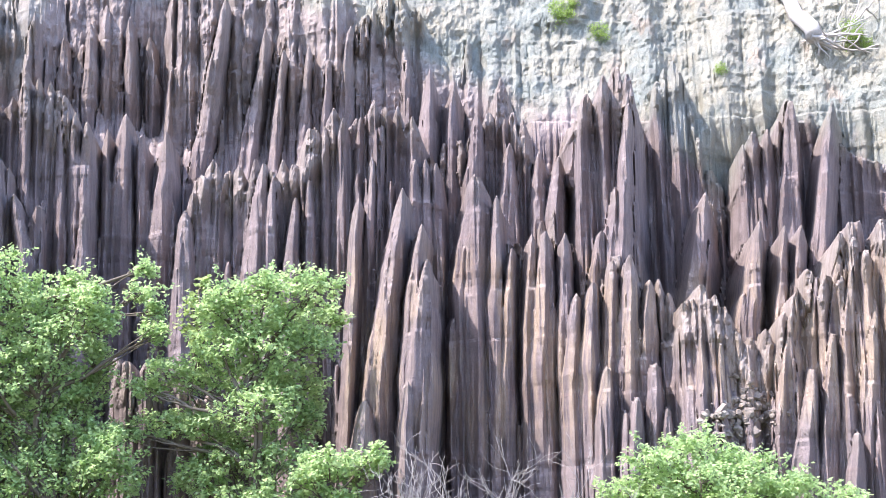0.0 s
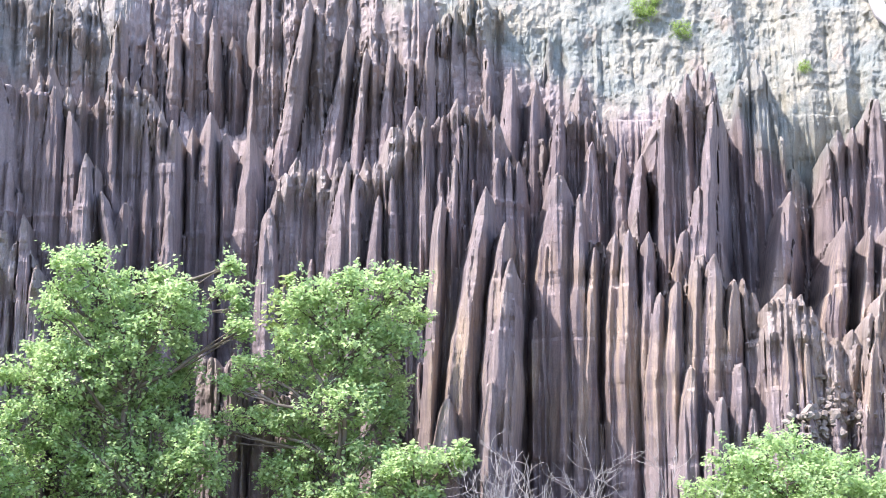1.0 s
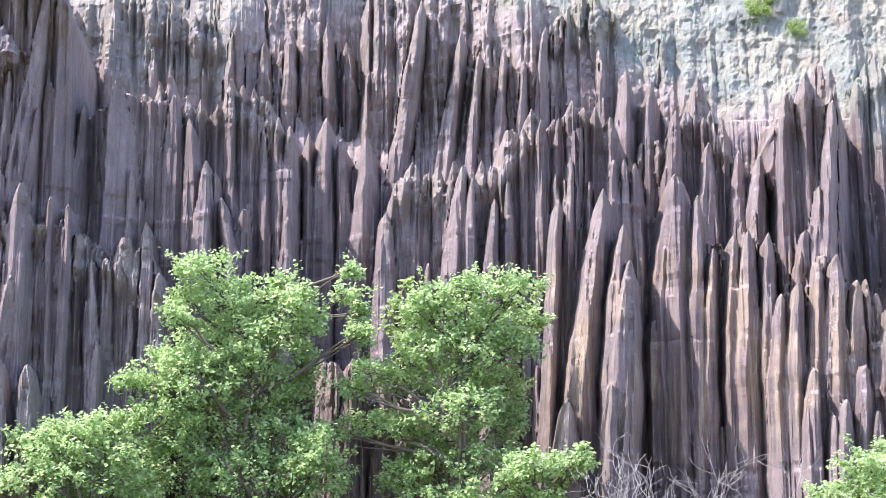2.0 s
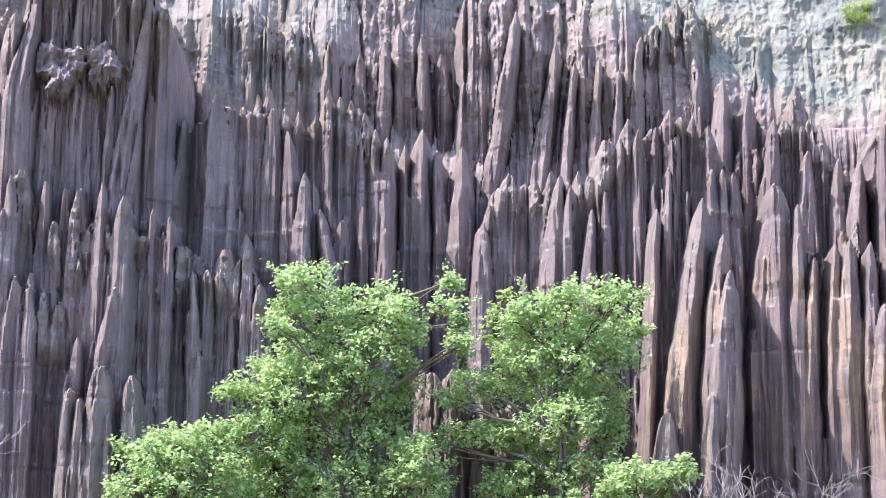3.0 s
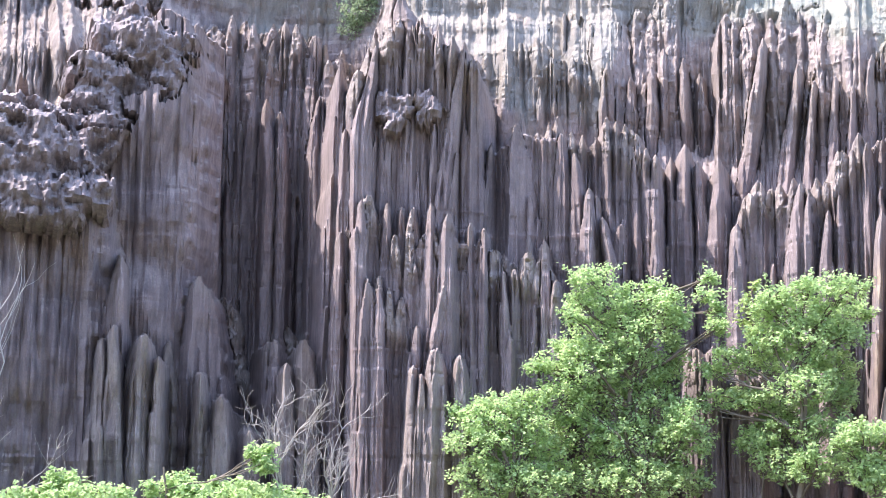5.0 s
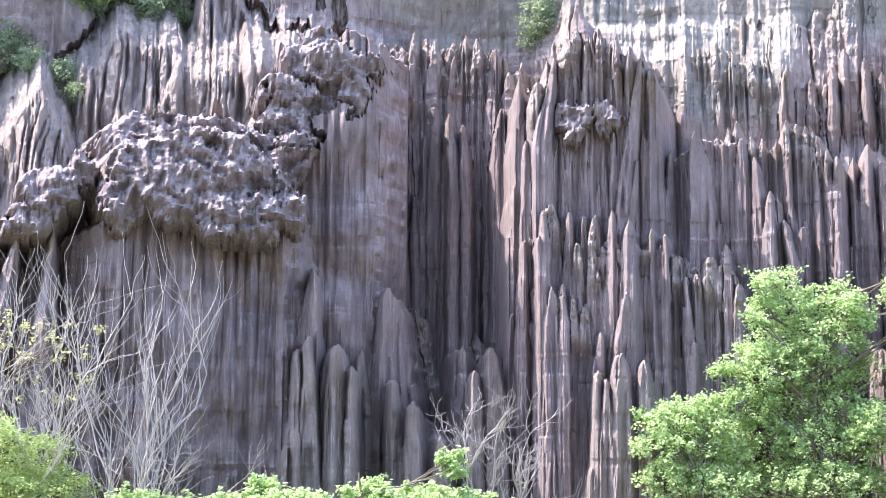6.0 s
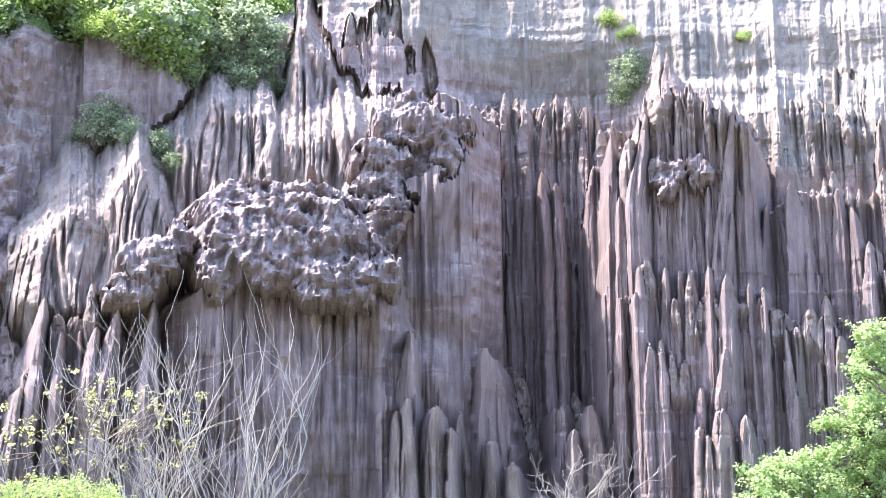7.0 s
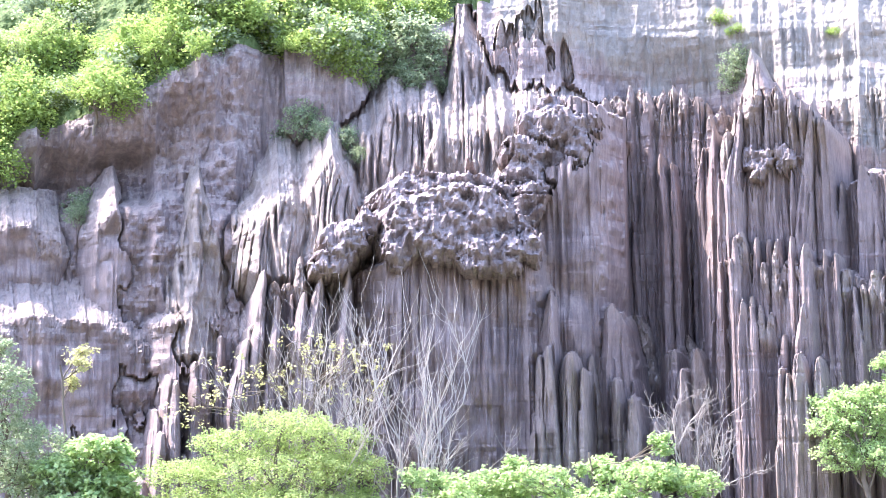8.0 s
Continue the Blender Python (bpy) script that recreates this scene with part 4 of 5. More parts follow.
    patch = 2 * fractal(x * 0.35, z * 0.3, 44.0, 4, 0.6) - 1
    fine = 2 * fractal(x * 1.3, z * 0.7, 45.0, 4, 0.6) - 1
    border = np.interp(x, (-16, -12, -8, -2, 0.5, 1.2, 3.8, 4.6, 8, 11, 13.5, 15.6, 19.2, 20.6, 21.8, 24, 26), (26, 19.8, 18.2, 18.2, 15.8, 14.2, 14.1, 17.5, 18.2, 17.2, 15.8, 14.4, 14.0, 12.4, 11.4, 13.0, 11.6))
    clay = smooth_step(z - border + 1.8 * patch + 1.2 * fine, -0.3, 1.0) * np.where(R.form == 0, 1.0, 0.75)
    clay = clay * np.interp(x, (5, 10), (0.5, 1.0))
    high = smooth_step(z + 2.5 * patch + 1.5 * fine, 12.6, 15.5) * np.interp(x, (-26, -12, -4, 2, 9), (0.0, 0.15, 0.15, 0.3, 0.65))
    tan = 0.75 * smooth_step(z + 1.6 * patch, 3.6, 5.6) * (1 - smooth_step(z + 1.6 * patch + fine, 8.2, 9.4)) * smooth_step(x, 10, 13) * smooth_step(fine + patch, -0.35, 0.3)
    masks = (("crust", np.clip(np.maximum(R.crust, high), 0, 1)), ("clay", clay), ("tan_bed", tan))
    rows, cols = R.x.shape
    v = around(R.x, R.y, R.z).reshape(-1, 3)
    faces = grid_faces(rows, cols)
    owner = R.form.reshape(-1)[faces[:, 0]]
    owner = np.where(np.bincount(owner, minlength=len(R.names))[owner] < 60, 0, owner)
    order = np.argsort(owner, kind="stable")
    faces, owner = faces[order], owner[order]
    cuts = np.searchsorted(owner, np.arange(len(R.names) + 1))
    slope = (owner == 0) & (R.x.reshape(-1)[faces[:, 0]] < -13.5) & (R.z.reshape(-1)[faces[:, 0]] > rim(R.x.reshape(-1)[faces[:, 0]]) + 0.2)
    used, back_index = np.unique(faces[slope], return_inverse=True)
    tagged(new("hillside", mesh_of("hillside", v[used], back_index.reshape(-1, 4), GRASS, False)), "grassy hillside above the rim of the cliff", "ground", kind="structure")
    faces, owner = faces[~slope], owner[~slope]
    cuts = np.searchsorted(owner, np.arange(len(R.names) + 1))
    base = None
    for k, name in enumerate(R.names):
        f = faces[cuts[k]:cuts[k + 1]]
        if not len(f):
            continue
        used, back_index = np.unique(f, return_inverse=True)
        material = LUMP if name == "conglomerate_cap" else ROCK
        me = mesh_of(name, v[used], back_index.reshape(-1, 4), material, False)
        for key, field in masks:
            me.attributes.new(key, "FLOAT", "POINT").data.foreach_set("value", field.reshape(-1)[used].astype(np.float32))
        if k == 0:
            base = tagged(new("cliff", me), "steep eroded cliff of fluted purple-brown siltstone under pale clay", "cliff", kind="structure")
        else:
            part(name, me, base, "knobbly grey conglomerate overhang" if name == "conglomerate_cap" else "")


finish_cliff()


def surface(u, z):
    """Depth of the finished rock at a place on the cliff."""
    return float(R.y[min(len(R.zs) - 1, np.searchsorted(R.zs, z)), min(len(R.xs) - 1, np.searchsorted(R.xs, u))])

# ---- ground ----
def ground():
    xs = np.concatenate([[-900, -400, -150, -80], np.arange(-50, 46, 1.5), [80, 150, 400, 900]])
    ys = np.concatenate([[-700, -300], np.arange(-180, -30, 8), np.arange(-30, 58, 1.5), [80, 150, 400, 900]])
    x, y = np.meshgrid(xs, ys)
    z = 0.5 * (fractal(x * 0.1, y * 0.1, 4.0, 3) - 0.5) - 0.3
    z += 0.9 * smooth_step(y, 40, 48)
    # unseen hill added behind the camera to hold low sky light off the cliff
    z += np.minimum(0.6 * np.maximum(0, -40 - y), 75)
    me = mesh_of("ground", np.stack([x, y, z], -1).reshape(-1, 3), grid_faces(len(ys), len(xs)), SOIL)
    return tagged(new("ground", me), "grassy soil at the foot of the cliff, with an unseen hill added behind the camera", "ground", kind="structure")


ground()


# ---- plants ----
def leaves(soup, rng, centres, size, droop=0.5, longness=1.25):
    """Small folded leaves about the given points."""
    n = len(centres)
    yaw = rng.uniform(0, 2 * np.pi, n)
    pitch = rng.normal(-droop, 0.45, n)
    d = np.stack([np.cos(yaw) * np.cos(pitch), np.sin(yaw) * np.cos(pitch), np.sin(pitch)], 1)
    side = np.cross(d, (0, 0, 1)) + rng.normal(0, 0.35, (n, 3))
    side /= np.linalg.norm(side, axis=1)[:, None]
    up = np.cross(side, d)
    L = (size * rng.uniform(0.65, 1.25, n))[:, None]
    W = L * 0.56 / longness * 1.25
    a = centres
    b = a + d * L * 0.45 + side * W + up * L * 0.10
    c = a + d * L - up * L * 0.08
    e = a + d * L * 0.45 - side * W + up * L * 0.10
    v = np.stack([a, b, c, e], 1).reshape(-1, 3)
    k = np.arange(n)[:, None] * 4
    f = np.concatenate([k + [0, 1, 2], k + [0, 2, 3]], 1).reshape(-1, 3)
    soup.add(v, f)


def spray(rng, centre, radius, count, per, spread):
    """Leaf places: twigs set over an uneven shell, with leaves round each."""
    d = rng.normal(size=(count, 3))
    d /= np.linalg.norm(d, axis=1)[:, None]
    r = rng.uniform(0.45, 1.0, count) ** 0.5
    lump = 0.7 + 0.6 * fractal(d[:, 0] * 1.8 + centre[0], d[:, 1] * 1.8 + centre[1], d[:, 2] * 1.8 + centre[2], 2)
    p = np.asarray(centre) + d * (r * lump)[:, None] * np.asarray(radius)
    return (p[:, None, :] + rng.normal(0, spread, (count, per, 3)) * (1, 1, 0.6)).reshape(-1, 3)


def limb_path(rng, a, b, bend=0.12, n=6):
    a, b = np.asarray(a, float), np.asarray(b, float)
    t = np.linspace(0, 1, n)[:, None]
    length = np.linalg.norm(b - a)
    return a + (b - a) * t + rng.normal(0, bend * length, 3) * (t * (1 - t)) + rng.normal(0, 0.02 * length, (n, 3)) * (t > 0) * (t < 1)


def broadleaf(name, u, rho, clumps, label, seed, leaf=0.092, density=1.0, foliage=None, trunk_r=0.13, lean=0.0, base=0.0):
    """A leafy tree; clumps: (dx, dy, height, half width, half height)."""
    rng = np.random.RandomState(seed)
    tree = tagged(new(name), label, "tree")
    tree.matrix_basis = pose(*around(u, rho, base), 0, 0, -math.degrees(u / 49.0))
    wood, crown = Soup(), Soup()
    peak = max(c[2] for c in clumps)
    stem = limb_path(rng, (0, 0, -0.3), (lean, 0, peak * 0.92), 0.05, 9)
    tube(wood, stem, np.linspace(trunk_r, 0.03, 9), 8)
    for dx, dy, h, w, v in clumps:
        k = min(8, max(1, int(8 * (h - v - 0.4) / (peak * 0.92))))
        path = limb_path(rng, stem[k], (dx, dy, h), 0.15, 6)
        tube(wood, path, np.linspace(trunk_r * 0.45, 0.018, 6), 6)
        for _ in range(5):
            end = np.array([dx, dy, h]) + rng.normal(0, 0.45, 3) * (w, w, v)
            tube(wood, limb_path(rng, path[rng.randint(2, 6)], end, 0.2, 5), np.linspace(0.02, 0.006, 5), 4)
        # hanging tufts over an uneven shell, more of them above, and a thinner inside
        n = int((10 + 190 * w * v) * density)
        a = rng.normal(size=(n, 3)) + (0, 0, 0.25)
        a /= np.linalg.norm(a, axis=1)[:, None]
        lump = 0.72 + 0.5 * fractal(a[:, 0] * 2.2 + dx * 3, a[:, 1] * 2.2 + 7, a[:, 2] * 2.2 + h * 3, 2)
        r = np.where(rng.rand(n) < 0.75, rng.uniform(0.78, 1.0, n), rng.uniform(0.2, 0.8, n)) * lump
        tufts = np.array([dx, dy, h]) + a * r[:, None] * (w, 0.9 * w, v)
        m = 12
        places = tufts[:, None, :] + rng.normal(0, 1, (n, m, 3)) * (0.085, 0.085, 0.07)
        leaves(crown, rng, places.reshape(-1, 3), leaf)
        # leafy shoots that break the outline
        for _ in range(int((3 + 9 * w) * min(1.0, density))):
            a = rng.normal(size=3) + (0, 0, 0.5)
            a /= np.linalg.norm(a)
            c = np.array([dx, dy, h]) + a * 0.8 * np.array((w, w, v))
            way = a * (1, 1, 0.6) + (0, 0, 0.25) + rng.normal(0, 0.25, 3)
            k = np.linspace(0, 1, 8)[:, None]
            line = c + way * k * rng.uniform(0.15, 0.4)
            leaves(crown, rng, (line[:, None, :] + rng.normal(0, 0.055, (8, 4, 3))).reshape(-1, 3), leaf)
    part("trunk", wood.mesh("trunk", BARK), tree)
    tagged(part("crown", crown.mesh("crown", foliage or LEAF, False), tree), kind="stuff")
    return tree


def twigs(soup, rng, start, way, length, radius, level, wild=0.6, lift=0.05):
    way = np.asarray(way, float) / np.linalg.norm(way)
    pts, p, d = [np.asarray(start, float)], np.asarray(start, float), way
    n = 6
    for _ in range(n):
        d = d + rng.normal(0, 0.2, 3) + (0, 0, lift)
        d /= np.linalg.norm(d)
        p = p + d * length / n
        pts.append(p)
    tube(soup, pts, np.linspace(radius, max(0.004, radius * 0.35), n + 1), 5 if level > 1 else 4)
    if level:
        for _ in range(rng.randint(4, 7)):
            i = rng.randint(1, n + 1)
            out = rng.normal(0, wild, 3) + d * 0.8 + (0, 0, 0.25)
            twigs(soup, rng, pts[i], out, length * rng.uniform(0.4, 0.7), max(0.005, radius * 0.5), level - 1, wild, lift)


def bare_tree(name, u, rho, height, stems, label, seed, material, spread=0.35, radius=0.06, level=3, wild=0.6, lift=0.05, base=0.25):
    rng = np.random.RandomState(seed)
    tree = tagged(new(name), label, "tree")
    tree.matrix_basis = pose(*around(u, rho, 0.0), 0, 0, -math.degrees(u / 49.0))
    for _ in range(stems):
        soup = Soup()
        way = (rng.normal(0, spread), rng.normal(0, spread * 0.6), 1)
        twigs(soup, rng, (rng.normal(0, base), rng.normal(0, 0.2), 0), way, height * rng.uniform(0.6, 0.85), radius, level, wild, lift)
        part("stem", soup.mesh("stem", material), tree)
    return tree


def bush_meshes(seed, leaf, foliage, count=420, radius=(1, 0.8, 0.7)):
    rng = np.random.RandomState(seed)
    crown, wood = Soup(), Soup()
    for k in range(5):
        c = rng.normal(0, 0.4, 3) * radius
        leaves(crown, rng, spray(rng, c, np.array(radius) * rng.uniform(0.5, 0.8), count // 5, 8, 0.12), leaf)
        tube(wood, limb_path(rng, (0, 0.2, -0.6 * radius[2]), c, 0.2, 5), np.linspace(0.03, 0.01, 5), 5)
    return crown.mesh("foliage", foliage, False), wood.mesh("stems", BARK)


def bush(meshes, u, rho, z, scale, label, name="bush", turn=0.0):
    b = tagged(new(name), label, "shrub", "shrubs on the cliff")
    tagged(part("foliage", meshes[0], b), kind="stuff")
    part("stems", meshes[1], b)
    b.matrix_basis = pose(*around(u, rho, z), 0, 0, turn) @ Matrix.Diagonal((scale, scale, scale, 1))
    return b


broadleaf("broadleaf_tree", 5.00, 43.20, (
    (-1.2, -0.4, 7.8, 0.62, 0.37), (-1.6, 0.1, 7.3, 0.40, 0.25), (-0.7, -0.2, 7.2, 0.74, 0.49), (0.5, 0.1, 7.5, 0.40, 0.31), (0.0, 0.2, 7.0, 0.68, 0.49), (0.9, -0.6, 7.0, 0.49, 0.37),
    (-1.7, -0.7, 6.7, 0.31, 0.17), (-1.0, 0.5, 6.4, 0.86, 0.49), (0.2, -0.3, 6.2, 0.93, 0.62), (1.2, -0.4, 6.7, 0.35, 0.35), (-2.1, 0.7, 6.1, 0.27, 0.15), (-1.7, -0.0, 5.9, 0.49, 0.22),
    (1.1, 0.5, 6.0, 0.31, 0.43), (-2.7, -0.0, 5.4, 0.32, 0.15), (-2.1, 0.2, 5.4, 0.56, 0.27), (-1.2, -0.5, 5.5, 0.93, 0.56), (0.0, 0.2, 5.4, 0.99, 0.62), (0.9, 0.5, 5.2, 0.43, 0.49),
    (-1.9, 0.0, 4.5, 0.86, 0.62), (-0.7, 0.3, 4.4, 0.99, 0.74), (0.4, 0.2, 4.3, 0.86, 0.74), (1.3, -0.6, 3.9, 0.56, 0.56), (-1.6, 0.4, 3.5, 1.11, 0.62), (-0.2, 0.1, 3.4, 1.11, 0.62),
    (1.2, -0.3, 3.3, 0.86, 0.49), (2.0, -0.7, 7.8, 0.17, 0.10), (1.9, 0.5, 7.4, 0.27, 0.12), (2.3, -0.0, 6.5, 0.27, 0.22), (2.2, 0.3, 7.0, 0.20, 0.15), (-1.4, 0.2, 2.4, 1.20, 0.60),
    (0.1, -0.3, 2.3, 1.30, 0.60), (1.0, 0.3, 2.3, 1.00, 0.50),
), "tall broadleaf tree in bright green leaf before the cliff", 21)
broadleaf("broadleaf_tree", 1.10, 42.40, (
    (-1.1, 0.5, 4.2, 0.39, 0.17), (-0.3, 0.3, 4.3, 0.72, 0.30), (0.4, 0.6, 4.4, 0.48, 0.27), (-0.7, -0.1, 3.8, 0.72, 0.42), (0.3, 0.4, 3.8, 0.96, 0.54), (-0.9, -0.1, 3.3, 1.09, 0.36),
    (0.5, 0.6, 3.2, 1.09, 0.48), (-1.4, 0.5, 4.1, 0.24, 0.10), (-0.6, 0.1, 2.3, 1.10, 0.60), (0.6, 0.0, 2.2, 1.10, 0.60),
), "low spreading broadleaf tree beside the taller one", 27)
broadleaf("broadleaf_tree", 9.90, 43.20, (
    (-0.5, -0.6, 7.2, 0.43, 0.27), (0.4, -0.5, 7.4, 0.56, 0.31), (1.4, -0.4, 7.4, 0.56, 0.31), (1.8, 0.7, 6.9, 0.22, 0.31), (0.0, -0.1, 6.9, 0.93, 0.49), (1.0, 0.2, 6.7, 0.74, 0.49),
    (-0.8, -0.3, 6.9, 0.37, 0.25), (-0.6, 0.0, 6.2, 0.74, 0.43), (0.5, -0.2, 6.1, 0.99, 0.56), (1.4, -0.2, 6.2, 0.37, 0.31), (-1.8, 0.1, 5.7, 0.49, 0.22), (-2.2, 0.1, 5.3, 0.35, 0.17),
    (-1.1, 0.6, 5.5, 0.68, 0.31), (0.1, 0.3, 5.5, 0.86, 0.49), (1.1, 0.6, 5.3, 0.56, 0.62), (-2.7, 0.5, 4.4, 0.37, 0.17), (-1.8, 0.7, 4.6, 0.62, 0.25), (-1.1, 0.2, 4.5, 0.68, 0.27),
    (0.1, -0.5, 4.8, 0.86, 0.49), (1.1, 0.5, 4.6, 0.49, 0.43), (-0.2, 0.7, 4.2, 0.74, 0.37), (-0.5, 0.6, 3.7, 0.93, 0.43), (0.6, 0.1, 3.7, 0.86, 0.43), (-1.1, 0.3, 3.4, 0.62, 0.31),
    (-0.4, 0.2, 2.8, 0.90, 0.50), (0.5, -0.2, 2.7, 0.90, 0.50),
), "narrow broadleaf tree in bright green leaf before the cliff", 22)
broadleaf("broadleaf_tree", 12.00, 42.20, (
    (-0.2, -0.4, 3.6, 0.54, 0.26), (0.3, 0.5, 3.4, 0.60, 0.24), (0.8, 0.1, 3.7, 0.31, 0.22), (-0.5, -0.3, 3.3, 0.48, 0.24), (-0.1, 0.1, 2.7, 0.70, 0.40), (0.3, -0.2, 2.2, 0.60, 0.40),
), "light green young tree at the cliff foot", 24, leaf=0.1, trunk_r=0.045)
broadleaf("broadleaf_tree", 20.95, 41.50, (
    (-0.2, -0.2, 3.7, 0.83, 0.32), (-1.1, -0.6, 3.4, 0.70, 0.30), (0.7, -0.2, 3.3, 0.73, 0.34), (-0.2, -0.5, 3.0, 1.53, 0.41), (1.7, -0.5, 2.9, 0.63, 0.22), (-1.8, -0.3, 2.9, 0.54, 0.21),
    (0.9, -0.4, 2.7, 1.06, 0.25), (2.7, -0.5, 2.7, 0.36, 0.11), (-0.1, 0.6, 3.0, 0.83, 0.32), (-1.0, 0.3, 2.6, 0.70, 0.30), (0.7, 0.6, 2.5, 0.73, 0.34), (-0.1, -0.2, 2.3, 1.53, 0.41),
    (1.8, -0.1, 2.1, 0.63, 0.22), (-1.8, -0.4, 2.2, 0.54, 0.20), (1.0, -0.2, 1.9, 1.05, 0.25), (2.8, 0.5, 2.0, 0.36, 0.11), (-1.3, -0.2, 1.9, 0.69, 0.29), (0.4, 0.4, 1.9, 0.73, 0.34),
    (-0.4, -0.5, 1.6, 1.52, 0.41), (1.5, -0.5, 1.4, 0.63, 0.22), (0.7, -0.5, 1.2, 1.05, 0.25),
), "low rounded broadleaf tree under the cliff", 23)
broadleaf("broadleaf_tree", -33.27, 41.00, (
    (-0.2, 0.5, 6.0, 0.56, 0.48), (-0.0, -0.5, 4.6, 0.99, 1.01), (0.5, 0.1, 2.7, 1.62, 1.10), (2.0, -0.3, 1.6, 1.31, 0.65), (0.7, 0.5, 1.5, 1.62, 1.10), (2.2, 0.6, 0.3, 1.31, 0.65),
    (1.9, 0.3, -0.8, 1.30, 0.64),
), "dense dark green broadleaf tree before the cliff", 25, foliage=LEAF_DARK)
broadleaf("broadleaf_tree", -30.50, 40.30, (
    (0.5, -0.5, 2.8, 0.93, 0.34), (1.3, -0.1, 2.5, 0.54, 0.27), (-0.4, 0.4, 2.0, 1.32, 0.56), (1.0, 0.5, 1.7, 1.11, 0.47), (0.7, -0.2, 1.6, 0.93, 0.34), (1.5, 0.6, 1.2, 0.53, 0.27),
    (-0.2, -0.6, 0.7, 1.32, 0.56), (1.1, -0.5, 0.4, 1.11, 0.47), (-0.5, -0.3, -0.4, 1.31, 0.56), (0.8, -0.2, -0.7, 1.10, 0.47),
), "young broadleaf tree with large bright leaves", 26, leaf=0.17, trunk_r=0.045)
broadleaf("broadleaf_tree", -22.52, 40.30, (
    (0.2, -0.5, 3.5, 1.62, 0.51), (-1.4, -0.1, 2.9, 1.61, 0.51), (1.6, 0.5, 2.9, 1.75, 0.63), (-3.2, -0.5, 1.9, 1.48, 0.46), (-0.2, 0.5, 2.0, 3.46, 0.71), (2.6, 0.4, 1.9, 1.40, 0.79),
    (-1.6, 0.4, 1.1, 2.75, 0.39), (-3.0, 0.5, 0.6, 1.48, 0.46), (-0.1, -0.5, 0.7, 3.45, 0.70), (2.7, 0.2, 0.6, 1.39, 0.79), (-1.4, -0.6, -0.1, 2.74, 0.39), (-3.4, 0.1, -0.5, 1.47, 0.46),
    (-0.4, -0.2, -0.5, 3.44, 0.70), (2.3, 0.6, -0.6, 1.39, 0.79), (-1.8, -0.3, -1.3, 2.73, 0.39),
), "feathery light green tree before the cliff", 28, leaf=0.07, density=1.6, foliage=LEAF_FINE)
broadleaf("broadleaf_tree", -9.61, 40.10, (
    (-1.9, -0.5, 1.6, 1.44, 0.44), (-2.5, -0.4, 2.1, 0.37, 0.24), (-3.4, 0.6, 1.1, 1.40, 0.36), (1.8, 0.5, 1.7, 1.84, 0.47), (2.4, -0.6, 2.7, 0.37, 0.35), (0.2, 0.4, 2.0, 0.70, 0.32),
    (3.6, 0.4, 1.4, 1.03, 0.35), (0.1, 0.6, 1.0, 2.08, 0.31), (-1.8, -0.1, 0.4, 1.44, 0.43), (-2.4, 0.6, 0.8, 0.37, 0.24), (-3.2, -0.4, -0.1, 1.39, 0.36), (1.9, -0.5, 0.4, 1.84, 0.47),
    (2.5, 0.1, 1.4, 0.37, 0.35), (0.3, 0.2, 0.8, 0.69, 0.31), (3.7, 0.2, 0.1, 1.02, 0.35), (0.3, -0.4, -0.3, 2.08, 0.31), (-2.2, -0.5, -0.8, 1.44, 0.43), (-3.6, 0.1, -1.3, 1.39, 0.35),
    (1.5, -0.1, -0.8, 1.83, 0.47), (-0.1, 0.1, -1.4, 2.07, 0.31),
), "row of young leafy saplings at the foot of the cliff", 29, leaf=0.13, trunk_r=0.045)
broadleaf("broadleaf_tree", -15.25, 40.10, (
    (0.7, -0.1, 1.5, 1.40, 0.36), (-1.0, -0.1, 1.7, 0.70, 0.32), (-0.1, -0.2, 1.0, 1.63, 0.28), (0.8, 0.6, 0.2, 1.40, 0.36), (-0.8, -0.5, 0.4, 0.70, 0.32), (0.1, 0.6, -0.3, 1.63, 0.28),
    (0.4, 0.5, -1.0, 1.39, 0.36), (-0.3, 0.4, -1.4, 1.62, 0.28),
), "low leafy sapling among the bare branches", 30, leaf=0.12, trunk_r=0.045)
bare_tree("bare_tree", -5.0, 42.50, 5.0, 2, "leafless grey tree with spreading twigs", 31, BARK_GREY, 0.22, 0.06, 3, 0.6, 0.08, 0.06)
bare_tree("bare_tree", -16.9, 42.30, 7.4, 8, "tall leafless tree with dense bleached branches", 32, BARK_PALE, 0.05, 0.045, 2, 0.42, 0.22, 0.55)
bare_tree("bare_tree", -18.75, 41.30, 6.5, 4, "leafless scrub with pale tangled branches", 33, BARK_PALE, 0.15, 0.025, 2, 0.5, 0.12, 0.4)
bare_tree("bare_tree", -15.48, 41.10, 4.7, 4, "leafless scrub with pale arching branches", 34, BARK_PALE, 0.4, 0.022, 2)
bare_tree("bare_tree", -21.31, 41.40, 6.8, 6, "sparse shrub with thin pale stems", 35, BARK_PALE, 0.2, 0.022, 2)
bare_tree("bare_tree", 14.66, 41.00, 3.6, 9, "bare brown bramble with arching stems", 36, BARK_GREY, 0.6, 0.02)
